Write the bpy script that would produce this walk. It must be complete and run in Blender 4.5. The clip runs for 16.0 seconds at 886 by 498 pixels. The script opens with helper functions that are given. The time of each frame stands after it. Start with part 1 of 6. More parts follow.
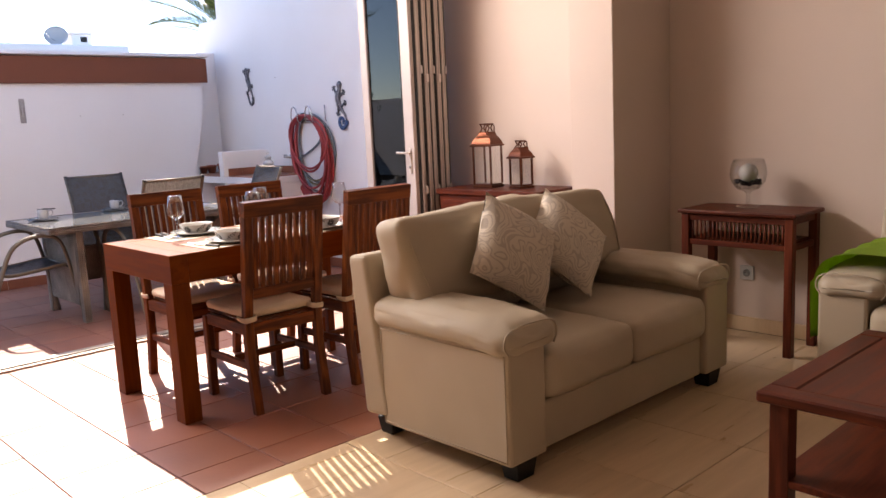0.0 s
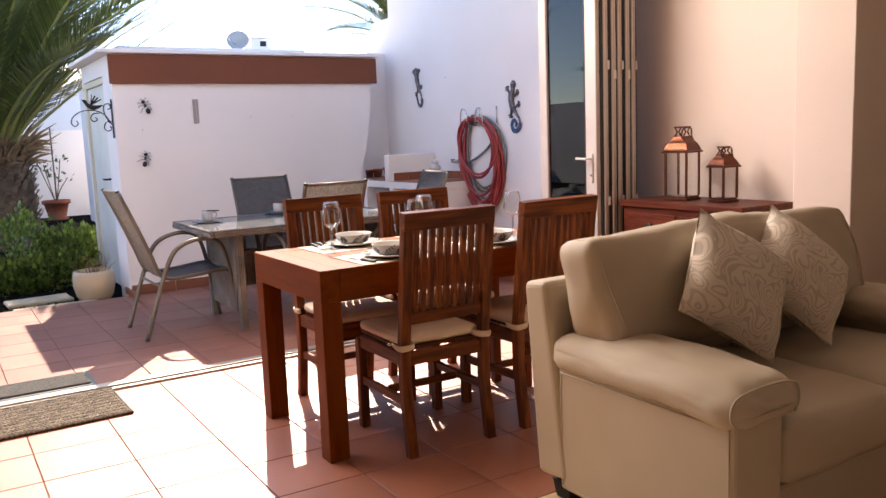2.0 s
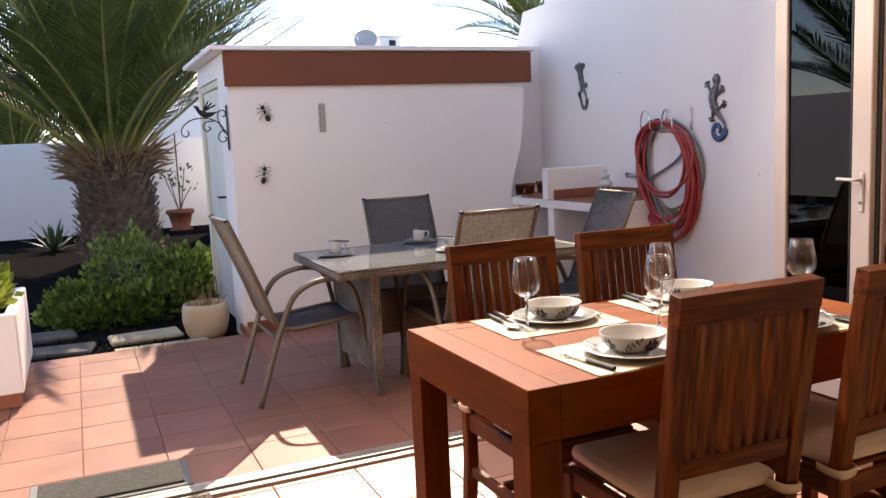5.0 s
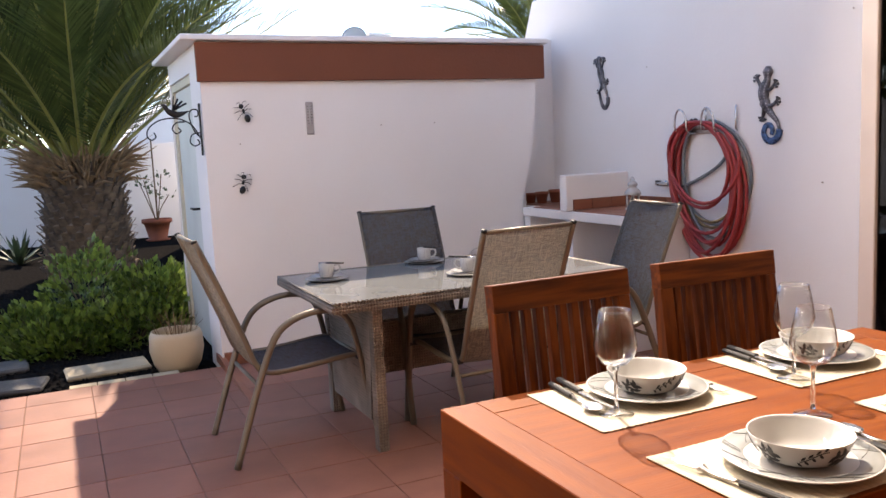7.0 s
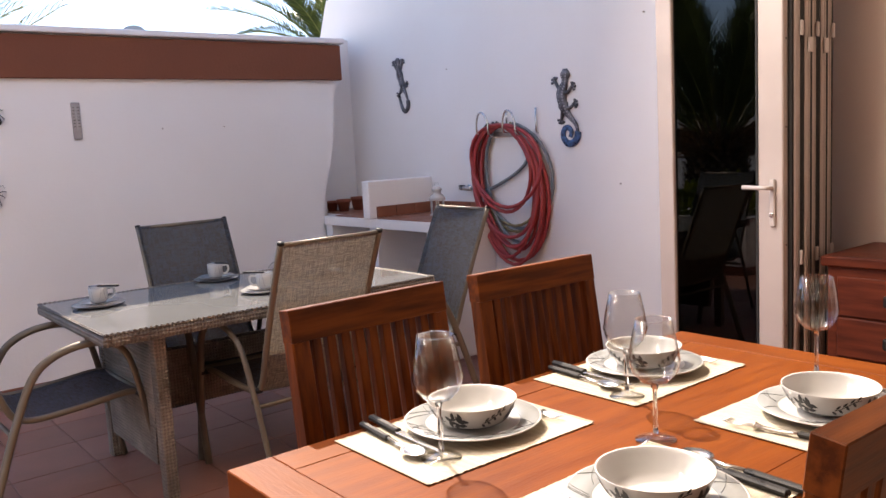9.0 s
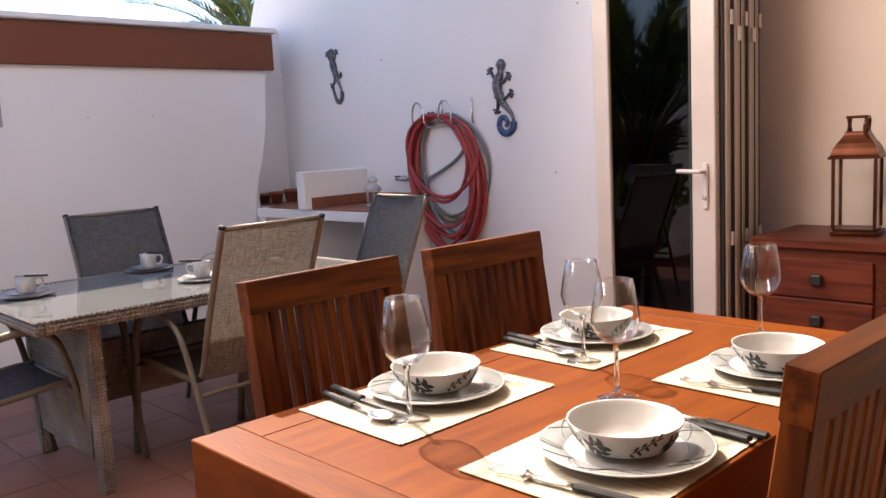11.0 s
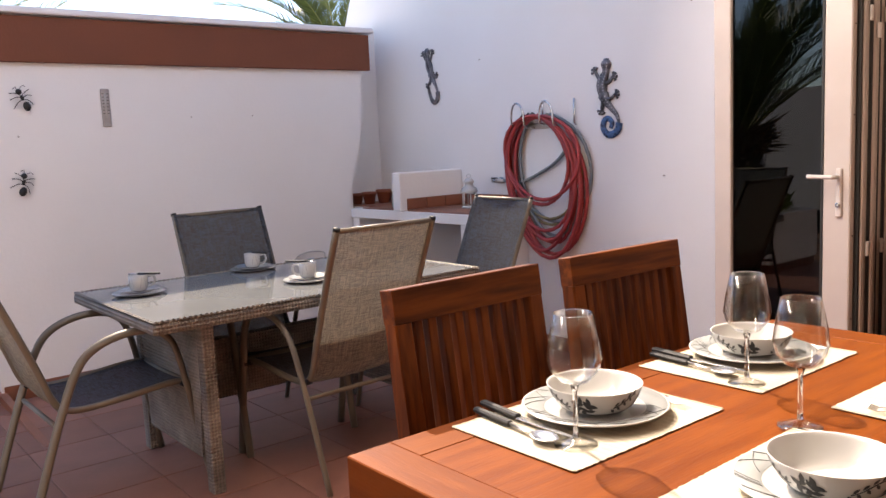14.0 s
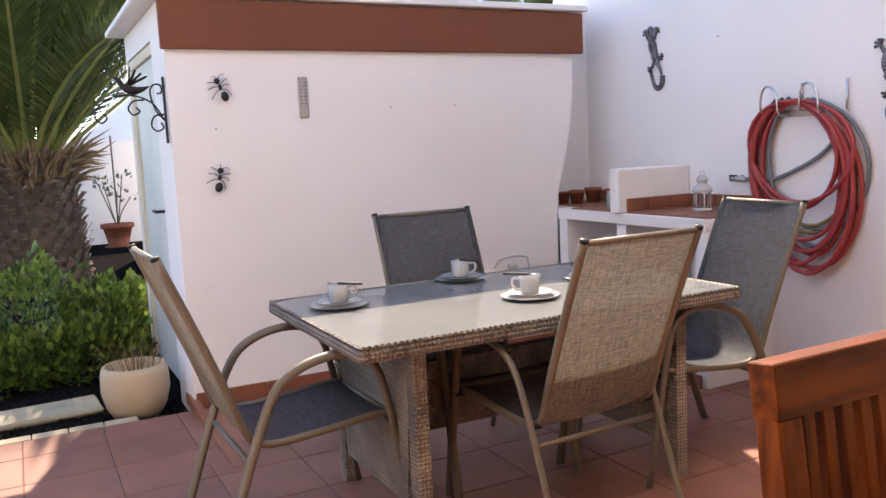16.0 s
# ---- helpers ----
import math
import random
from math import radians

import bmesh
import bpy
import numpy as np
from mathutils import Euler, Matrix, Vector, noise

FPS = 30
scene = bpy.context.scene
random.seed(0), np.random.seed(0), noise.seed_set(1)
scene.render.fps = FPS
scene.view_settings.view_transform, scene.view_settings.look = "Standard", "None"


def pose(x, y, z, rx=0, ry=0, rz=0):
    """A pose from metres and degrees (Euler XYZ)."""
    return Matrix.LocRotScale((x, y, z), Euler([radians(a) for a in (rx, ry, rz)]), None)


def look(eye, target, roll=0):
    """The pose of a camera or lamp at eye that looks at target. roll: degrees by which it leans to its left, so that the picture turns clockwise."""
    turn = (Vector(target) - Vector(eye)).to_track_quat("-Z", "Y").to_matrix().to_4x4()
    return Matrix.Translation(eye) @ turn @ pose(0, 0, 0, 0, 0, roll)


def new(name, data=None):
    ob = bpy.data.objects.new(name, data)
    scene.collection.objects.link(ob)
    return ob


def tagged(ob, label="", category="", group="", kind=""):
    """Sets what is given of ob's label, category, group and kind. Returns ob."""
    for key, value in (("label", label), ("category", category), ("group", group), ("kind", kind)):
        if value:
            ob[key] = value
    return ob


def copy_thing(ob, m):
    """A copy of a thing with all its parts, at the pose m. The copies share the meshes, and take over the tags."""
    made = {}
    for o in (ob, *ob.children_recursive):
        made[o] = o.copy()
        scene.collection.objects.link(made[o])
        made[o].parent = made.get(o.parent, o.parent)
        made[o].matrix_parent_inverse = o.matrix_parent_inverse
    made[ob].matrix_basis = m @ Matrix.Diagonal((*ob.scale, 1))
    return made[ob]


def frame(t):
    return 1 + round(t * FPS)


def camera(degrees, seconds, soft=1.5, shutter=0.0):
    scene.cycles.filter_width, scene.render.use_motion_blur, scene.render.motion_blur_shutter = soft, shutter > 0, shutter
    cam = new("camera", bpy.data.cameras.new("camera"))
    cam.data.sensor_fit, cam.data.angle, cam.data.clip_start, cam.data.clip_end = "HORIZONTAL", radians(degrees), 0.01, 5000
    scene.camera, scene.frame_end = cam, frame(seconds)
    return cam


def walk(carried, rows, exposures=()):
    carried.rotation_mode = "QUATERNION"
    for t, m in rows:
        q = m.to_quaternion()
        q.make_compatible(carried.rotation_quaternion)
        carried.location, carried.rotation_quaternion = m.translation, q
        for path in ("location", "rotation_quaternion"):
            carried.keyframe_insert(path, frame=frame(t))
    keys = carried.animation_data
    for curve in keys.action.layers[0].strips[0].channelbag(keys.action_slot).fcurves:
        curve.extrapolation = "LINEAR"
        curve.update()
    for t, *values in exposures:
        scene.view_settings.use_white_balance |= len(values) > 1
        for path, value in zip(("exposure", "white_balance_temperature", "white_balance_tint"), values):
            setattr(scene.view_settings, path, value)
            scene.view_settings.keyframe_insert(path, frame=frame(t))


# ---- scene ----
cam = camera(56.7, 16.0)
PATH = [
    (0, (-0.026, 0.04, 1.298), (1.329, 1.478, 0.988), -2.7),
    (0.5, (0.109, 0.09, 1.295), (1.457, 1.535, 0.992), -2.5),
    (1, (0.165, 0.17, 1.272), (1.467, 1.659, 0.978), -2.3),
    (1.5, (0.236, 0.356, 1.266), (1.431, 1.934, 0.98), -2.1),
    (2, (0.293, 0.549, 1.272), (1.341, 2.23, 0.994), -2.2),
    (2.5, (0.362, 0.741, 1.27), (1.263, 2.507, 1.001), -2.2),
    (3, (0.481, 0.95, 1.288), (1.285, 2.762, 1.021), -2.3),
    (3.5, (0.543, 1.175, 1.286), (1.319, 2.999, 1.022), -2.3),
    (4, (0.563, 1.421, 1.316), (1.339, 3.245, 1.052), -2.5),
    (6.5, (0.792, 2.405, 1.341), (1.628, 4.204, 1.09), -2.6),
    (7, (0.829, 2.6, 1.329), (1.664, 4.4, 1.08), -2.7),
    (7.5, (0.905, 2.77, 1.319), (1.741, 4.571, 1.071), -2.8),
    (8, (0.992, 2.781, 1.298), (1.869, 4.562, 1.057), -3.0),
    (8.5, (1.014, 2.798, 1.299), (2.074, 4.477, 1.057), -3.1),
    (9, (0.986, 2.852, 1.305), (2.224, 4.401, 1.052), -3.1),
    (9.5, (0.945, 2.899, 1.264), (2.257, 4.386, 1.006), -3.1),
    (12, (0.915, 2.884, 1.245), (2.297, 4.306, 0.984), -2.9),
    (12.5, (0.905, 2.912, 1.258), (2.29, 4.331, 0.997), -2.9),
    (13, (0.882, 2.952, 1.263), (2.261, 4.377, 1.004), -2.8),
    (13.5, (0.862, 2.992, 1.264), (2.201, 4.454, 1.006), -2.7),
    (14, (0.858, 3.058, 1.261), (2.105, 4.6, 1.008), -2.6),
    (14.5, (0.917, 3.192, 1.261), (2.042, 4.827, 1.008), -2.6),
    (15, (0.986, 3.339, 1.242), (1.997, 5.047, 0.992), -2.5),
    (15.5, (0.987, 3.503, 1.24), (1.93, 5.249, 0.992), -2.5),
    (16, (0.995, 3.681, 1.256), (1.899, 5.448, 1.011), -2.7),
]
EXPOSURES = [(0, 2.15, 7450, 18), (1.5, 2.46, 7600, 18), (2, 2.2, 7700, 18), (2.5, 2.05, 7800, 18), (3.5, 1.84, 8000, 17), (7, 2.0, 8000, 16), (9, 1.88, 7750, 17), (13.5, 1.95, 7850, 16), (16, 2.38, 8050, 15)]
walk(cam, [(t, look(eye, target, roll)) for t, eye, target, roll in PATH], EXPOSURES)

# ---- world and sun: the sun stands beyond the garden, slightly to the east ----
SUN_FROM = Vector((0.38, 1.05, 1.0)).normalized()
world = bpy.data.worlds.new("sky")
scene.world = world
world.use_nodes = True
sky = world.node_tree.nodes.new("ShaderNodeTexSky")
sky.sky_type, sky.sun_disc = "NISHITA", False
sky.sun_elevation, sky.sun_rotation = math.asin(SUN_FROM.z), math.atan2(SUN_FROM.x, SUN_FROM.y)
sky.altitude = 1000
sky.air_density, sky.dust_density, sky.ozone_density = 0.8, 0.0, 3.0
back = world.node_tree.nodes["Background"]
back.inputs["Strength"].default_value = 0.15
world.node_tree.links.new(sky.outputs[0], back.inputs["Color"])
sun = new("sun", bpy.data.lights.new("sun", "SUN"))
sun.data.energy, sun.data.angle, sun.data.color = 2.6, radians(0.53), (1.0, 0.93, 0.84)
sun.matrix_world = look(SUN_FROM * 30, (0, 0, 0))
# added strip lamp under the lintel, boosting the daylight from the wide opening
opening_fill = new("opening_fill_lamp", bpy.data.lights.new("opening_fill_lamp", "AREA"))
opening_fill.data.shape, opening_fill.data.size, opening_fill.data.size_y = "RECTANGLE", 2.8, 0.22
opening_fill.data.energy, opening_fill.data.color = 39.0, (1.0, 0.96, 0.93)
opening_fill.matrix_world = look((1.7, 5.0, 2.66), (2.4, 0.6, 1.15))


# ---- materials ----
def material(name, c1, c2=None, scale=8.0, rough=0.6, bump=0.0, bump_scale=80.0, metal=0.0, stretch=(1, 1, 1), vary=0.0, detail=4.0, coat=0.0, spec=0.5, rough_vary=0.08, world_space=False, translucent=None, island=0.0, coat_rough=0.12, sharp=0.18):
    """Two-tone mottled surface with fine relief; vary shifts the tone from piece to piece."""
    m = bpy.data.materials.new(name)
    m.use_nodes = True
    nt = m.node_tree
    n, l = nt.nodes, nt.links
    b = n["Principled BSDF"]
    b.inputs["Metallic"].default_value = metal
    b.inputs["Specular IOR Level"].default_value = spec
    b.inputs["Coat Weight"].default_value = coat
    b.inputs["Coat Roughness"].default_value = coat_rough
    tc = n.new("ShaderNodeTexCoord")
    mp = n.new("ShaderNodeMapping")
    mp.inputs["Scale"].default_value = stretch
    if world_space:
        geo = n.new("ShaderNodeNewGeometry")
        l.new(geo.outputs["Position"], mp.inputs["Vector"])
    else:
        l.new(tc.outputs["Object"], mp.inputs["Vector"])
    vec = mp.outputs["Vector"]
    info = None
    if vary:
        info = n.new("ShaderNodeObjectInfo")
        add = n.new("ShaderNodeVectorMath")
        add.operation = "MULTIPLY_ADD"
        comb = n.new("ShaderNodeCombineXYZ")
        for k in range(3):
            l.new(info.outputs["Random"], comb.inputs[k])
        l.new(comb.outputs[0], add.inputs[0])
        add.inputs[1].default_value = (17.3, 9.1, 23.7)
        l.new(vec, add.inputs[2])
        vec = add.outputs[0]
    big = n.new("ShaderNodeTexNoise")
    big.inputs["Scale"].default_value, big.inputs["Detail"].default_value = scale, detail
    l.new(vec, big.inputs["Vector"])
    ramp = n.new("ShaderNodeValToRGB")
    ramp.color_ramp.elements[0].position, ramp.color_ramp.elements[1].position = 0.5 - sharp, 0.5 + sharp
    c2 = c2 or tuple(v * 0.85 for v in c1)
    ramp.color_ramp.elements[0].color, ramp.color_ramp.elements[1].color = (*c2, 1), (*c1, 1)
    l.new(big.outputs["Fac"], ramp.inputs["Fac"])
    col = ramp.outputs["Color"]
    if vary:
        hsv = n.new("ShaderNodeHueSaturation")
        mr = n.new("ShaderNodeMapRange")
        mr.inputs["To Min"].default_value, mr.inputs["To Max"].default_value = 1 - vary, 1 + vary
        l.new(info.outputs["Random"], mr.inputs["Value"])
        l.new(mr.outputs[0], hsv.inputs["Value"])
        l.new(col, hsv.inputs["Color"])
        col = hsv.outputs["Color"]
    if island:
        geo2, hsv2, mr2 = n.new("ShaderNodeNewGeometry"), n.new("ShaderNodeHueSaturation"), n.new("ShaderNodeMapRange")
        mr2.inputs["To Min"].default_value, mr2.inputs["To Max"].default_value = 1 - island, 1 + island
        l.new(geo2.outputs["Random Per Island"], mr2.inputs["Value"])
        l.new(mr2.outputs[0], hsv2.inputs["Value"])
        l.new(col, hsv2.inputs["Color"])
        col = hsv2.outputs["Color"]
    l.new(col, b.inputs["Base Color"])
    rr = n.new("ShaderNodeMapRange")
    rr.inputs["To Min"].default_value, rr.inputs["To Max"].default_value = max(0.02, rough - rough_vary), min(1, rough + rough_vary)
    l.new(big.outputs["Fac"], rr.inputs["Value"])
    l.new(rr.outputs[0], b.inputs["Roughness"])
    if bump:
        fine = n.new("ShaderNodeTexNoise")
        fine.inputs["Scale"].default_value, fine.inputs["Detail"].default_value = bump_scale, 5
        l.new(vec, fine.inputs["Vector"])
        bn = n.new("ShaderNodeBump")
        bn.inputs["Strength"].default_value, bn.inputs["Distance"].default_value = bump, 0.01
        l.new(fine.outputs["Fac"], bn.inputs["Height"])
        l.new(bn.outputs["Normal"], b.inputs["Normal"])
    if translucent:
        tr = n.new("ShaderNodeBsdfTranslucent")
        mix = n.new("ShaderNodeMixShader")
        mix.inputs[0].default_value = translucent
        l.new(col, tr.inputs["Color"])
        l.new(b.outputs[0], mix.inputs[1])
        l.new(tr.outputs[0], mix.inputs[2])
        l.new(mix.outputs[0], n["Material Output"].inputs["Surface"])
    return m


def wood(name, c1, c2, axis=0, rough=0.35, coat=0.15, ring=14.0, spec=0.15):
    """Stained wood with grain along one axis."""
    m = material(name, c1, c2, 3.0, rough, coat=coat, vary=0.12, spec=spec, sharp=0.12, stretch=tuple(1.2 if k == axis else ring for k in range(3)), detail=6)
    n, l = m.node_tree.nodes, m.node_tree.links
    b = n["Principled BSDF"]
    mp = n["Mapping"]
    fine = n.new("ShaderNodeTexNoise")
    fine.inputs["Scale"].default_value, fine.inputs["Detail"].default_value = 22.0, 3
    l.new(mp.outputs["Vector"], fine.inputs["Vector"])
    bn = n.new("ShaderNodeBump")
    bn.inputs["Strength"].default_value, bn.inputs["Distance"].default_value = 0.12, 0.004
    l.new(fine.outputs["Fac"], bn.inputs["Height"])
    l.new(bn.outputs["Normal"], b.inputs["Normal"])
    return m


def thin_glass(name, tint=(0.99, 0.992, 0.99), rough=0.0, face_on=0.022, grazing=0.8, power=4.0):
    """A thin clear pane: light goes straight through, gloss grows at grazing angles."""
    m = bpy.data.materials.new(name)
    m.use_nodes = True
    n, l = m.node_tree.nodes, m.node_tree.links
    tr, gl, mix, lw = n.new("ShaderNodeBsdfTransparent"), n.new("ShaderNodeBsdfGlossy"), n.new("ShaderNodeMixShader"), n.new("ShaderNodeLayerWeight")
    tr.inputs["Color"].default_value = (*tint, 1)
    gl.inputs["Roughness"].default_value = rough
    lw.inputs["Blend"].default_value = 0.5
    pw, ma = n.new("ShaderNodeMath"), n.new("ShaderNodeMath")
    pw.operation, ma.operation = "POWER", "MULTIPLY_ADD"
    pw.inputs[1].default_value = power
    ma.inputs[1].default_value, ma.inputs[2].default_value = grazing, face_on
    l.new(lw.outputs["Facing"], pw.inputs[0])
    l.new(pw.outputs[0], ma.inputs[0])
    l.new(ma.outputs[0], mix.inputs[0])
    l.new(tr.outputs[0], mix.inputs[1])
    l.new(gl.outputs[0], mix.inputs[2])
    l.new(mix.outputs[0], n["Material Output"].inputs["Surface"])
    return m


def weave(name, c1, c2, pitch, rough=0.7, bump=0.5, translucent=None, flat=False):
    """Crossed strands: two wave textures across the surface, mottled."""
    m = material(name, c1, c2, 5.0, rough, vary=0.05, translucent=translucent)
    n, l = m.node_tree.nodes, m.node_tree.links
    b = n["Principled BSDF"]
    tc = n["Texture Coordinate"]
    waves = []
    for d in ("X", "Y", "Z"):
        w = n.new("ShaderNodeTexWave")
        w.bands_direction = d
        w.inputs["Scale"].default_value = 0.314 / pitch
        w.inputs["Distortion"].default_value = 1.2
        w.inputs["Detail Scale"].default_value = 3.0
        l.new(tc.outputs["Object"], w.inputs["Vector"])
        waves.append(w)
    a1, a2 = n.new("ShaderNodeMath"), n.new("ShaderNodeMath")
    l.new(waves[0].outputs["Fac"], a1.inputs[0])
    l.new(waves[1].outputs["Fac"], a1.inputs[1])
    l.new(a1.outputs[0], a2.inputs[0])
    l.new(waves[2].outputs["Fac"], a2.inputs[1])
    mr = n.new("ShaderNodeMapRange")
    mr.inputs["From Min"].default_value, mr.inputs["From Max"].default_value = 0.4, 2.4
    mr.inputs["To Min"].default_value, mr.inputs["To Max"].default_value = 0.65, 1.2
    l.new(a2.outputs[0], mr.inputs["Value"])
    hsv = n.new("ShaderNodeHueSaturation")
    l.new(mr.outputs[0], hsv.inputs["Value"])
    old = b.inputs["Base Color"].links[0].from_socket
    l.new(old, hsv.inputs["Color"])
    l.new(hsv.outputs["Color"], b.inputs["Base Color"])
    for node in n:
        if node.bl_idname == "ShaderNodeBsdfTranslucent":
            l.new(hsv.outputs["Color"], node.inputs["Color"])
    bn = n.new("ShaderNodeBump")
    bn.inputs["Strength"].default_value, bn.inputs["Distance"].default_value = bump, pitch * 0.3
    l.new(a2.outputs[0], bn.inputs["Height"])
    l.new(bn.outputs["Normal"], b.inputs["Normal"])
    return m


def heather(name, c1, c2, gaps):
    """Open woven mesh cloth: streaky threads both ways, some light passing between and through them."""
    m = bpy.data.materials.new(name)
    m.use_nodes = True
    n, l = m.node_tree.nodes, m.node_tree.links
    b = n["Principled BSDF"]
    b.inputs["Roughness"].default_value = 0.75
    tc = n.new("ShaderNodeTexCoord")
    threads = []
    for sc in ((22, 420, 22), (420, 16, 420)):
        mp, tx = n.new("ShaderNodeMapping"), n.new("ShaderNodeTexNoise")
        mp.inputs["Scale"].default_value = sc
        tx.inputs["Scale"].default_value, tx.inputs["Detail"].default_value = 1.0, 2.0
        l.new(tc.outputs["Object"], mp.inputs["Vector"])
        l.new(mp.outputs["Vector"], tx.inputs["Vector"])
        threads.append(tx)
    add = n.new("ShaderNodeMath")
    l.new(threads[0].outputs["Fac"], add.inputs[0])
    l.new(threads[1].outputs["Fac"], add.inputs[1])
    ramp = n.new("ShaderNodeValToRGB")
    ramp.color_ramp.elements[0].position, ramp.color_ramp.elements[1].position = 0.40, 0.62
    ramp.color_ramp.elements[0].color, ramp.color_ramp.elements[1].color = (*c2, 1), (*c1, 1)
    half = n.new("ShaderNodeMath")
    half.operation = "MULTIPLY"
    half.inputs[1].default_value = 0.5
    l.new(add.outputs[0], half.inputs[0])
    l.new(half.outputs[0], ramp.inputs["Fac"])
    l.new(ramp.outputs["Color"], b.inputs["Base Color"])
    bn = n.new("ShaderNodeBump")
    bn.inputs["Strength"].default_value, bn.inputs["Distance"].default_value = 0.4, 0.002
    l.new(add.outputs[0], bn.inputs["Height"])
    l.new(bn.outputs["Normal"], b.inputs["Normal"])
    tr, tp, m1, m2 = n.new("ShaderNodeBsdfTranslucent"), n.new("ShaderNodeBsdfTransparent"), n.new("ShaderNodeMixShader"), n.new("ShaderNodeMixShader")
    l.new(ramp.outputs["Color"], tr.inputs["Color"])
    m1.inputs[0].default_value, m2.inputs[0].default_value = 0.4, gaps
    l.new(b.outputs[0], m1.inputs[1])
    l.new(tr.outputs[0], m1.inputs[2])
    l.new(m1.outputs[0], m2.inputs[1])
    l.new(tp.outputs[0], m2.inputs[2])
    l.new(m2.outputs[0], n["Material Output"].inputs["Surface"])
    return m


M_WHITE = material("white_render", (0.80, 0.785, 0.78), (0.765, 0.74, 0.725), 1.1, 0.85, 0.10, 45, world_space=True)
M_INNER = material("cream_wall_paint", (0.63, 0.52, 0.455), (0.595, 0.49, 0.425), 1.2, 0.7, 0.1, 120, world_space=True)
M_CEIL = material("ceiling_paint", (0.8, 0.77, 0.73), None, 1.0, 0.9)
M_BAND = material("terracotta_paint", (0.185, 0.054, 0.023), (0.16, 0.046, 0.020), 3, 0.75, 0.2, 60, world_space=True)
M_TERRA = material("terracotta_tile", (0.285, 0.126, 0.089), (0.215, 0.092, 0.064), 5.0, 0.5, 0.06, 60, vary=0.12, spec=0.3)
M_TERRA_IN = material("glazed_terracotta_tile", (0.29, 0.105, 0.06), (0.22, 0.076, 0.043), 3.5, 0.45, 0.06, 60, vary=0.08, coat=0.5, coat_rough=0.4)
M_SKIRT = material("terracotta_skirting", (0.27, 0.095, 0.052), (0.21, 0.072, 0.04), 6, 0.45, 0.05, 60, vary=0.08)
M_BEIGE = material("beige_marble_tile", (0.66, 0.50, 0.33), (0.57, 0.42, 0.265), 3.5, 0.3, vary=0.04, stretch=(0.7, 7.0, 1), detail=8)
M_GROUT = material("grout", (0.235, 0.13, 0.088), None, 20, 0.9, 0.2)
M_GROUT_B = material("beige_grout", (0.52, 0.40, 0.27), None, 20, 0.9, 0.2)
M_ALU = material("aluminium_cream", (0.54, 0.475, 0.44), None, 3, 0.35, rough_vary=0.04)
M_RAIL = material("anodised_rail", (0.45, 0.40, 0.36), None, 10, 0.4, metal=0.6)
M_STEEL = material("steel", (0.62, 0.62, 0.62), None, 20, 0.25, metal=1.0)
M_BLACK = material("black_plastic", (0.010, 0.010, 0.011), None, 20, 0.55, spec=0.3)
M_RUBBER_GAP = material("black_gasket_and_gap", (0.02, 0.02, 0.02), None, 20, 0.7)
M_TEAK = [wood("red_brown_wood_%s" % "xyz"[k], (0.140, 0.034, 0.0035), (0.104, 0.023, 0.0025), k, 0.46, 0.0, 11.0, 0.08) for k in range(3)]
M_CHAIRW = [wood("chair_wood_%s" % "xyz"[k], (0.158, 0.042, 0.0085), (0.060, 0.014, 0.004), k, 0.42, 0.0) for k in range(3)]
M_DARKW = [wood("dark_mahogany_%s" % "xyz"[k], (0.125, 0.028, 0.013), (0.07, 0.015, 0.008), k, 0.4, 0.03) for k in range(3)]
M_LEATHER = material("beige_leather", (0.45, 0.378, 0.285), (0.405, 0.338, 0.252), 2.5, 0.62, 0.08, 220, spec=0.25)
M_CREAM = material("cream_cotton", (0.62, 0.49, 0.37), (0.57, 0.44, 0.33), 4, 0.9, 0.4, 200)
M_GLASS = thin_glass("clear_glass")
M_STEM = bpy.data.materials.new("solid_glass")
M_STEM.use_nodes = True
M_STEM.node_tree.nodes["Principled BSDF"].inputs["Transmission Weight"].default_value = 1.0
M_STEM.node_tree.nodes["Principled BSDF"].inputs["Roughness"].default_value = 0.0
M_STEM.node_tree.nodes["Principled BSDF"].inputs["IOR"].default_value = 1.45
M_GOBLET = thin_glass("goblet_glass", (0.95, 0.955, 0.955), 0.0, 0.032, 0.95, 3.1)
M_TINT = thin_glass("tinted_glass", (0.14, 0.15, 0.16), 0.0, 0.045)
M_WICKER = weave("grey_brown_wicker", (0.31, 0.26, 0.215), (0.12, 0.098, 0.08), 0.0135, 0.6, 0.9)
M_FRAME = material("bronze_tube_paint", (0.165, 0.135, 0.098), (0.135, 0.11, 0.082), 5, 0.45, metal=0.2)
M_SLING = heather("blue_grey_sling", (0.095, 0.118, 0.15), (0.03, 0.038, 0.052), 0.22)
M_SLINGT = heather("tan_sling", (0.46, 0.39, 0.27), (0.17, 0.145, 0.105), 0.28)
M_CHINA = material("white_china", (0.53, 0.53, 0.515), None, 5, 0.12, rough_vary=0.02)
M_CHINAG = material("grey_china", (0.27, 0.285, 0.285), None, 5, 0.15, rough_vary=0.02)
M_MATW = weave("cream_placemat", (0.42, 0.375, 0.295), (0.36, 0.32, 0.245), 0.004, 0.9, 0.3)
M_COPPER = material("copper", (0.135, 0.048, 0.028), (0.085, 0.03, 0.018), 14, 0.36, metal=1.0)
M_POT = material("clay_pot", (0.28, 0.078, 0.036), (0.21, 0.056, 0.028), 9, 0.7, 0.2)
M_RED = material("red_hose_rubber", (0.40, 0.045, 0.045), (0.29, 0.03, 0.032), 8, 0.45)
M_GREY = material("grey_hose_rubber", (0.16, 0.18, 0.19), None, 8, 0.5)
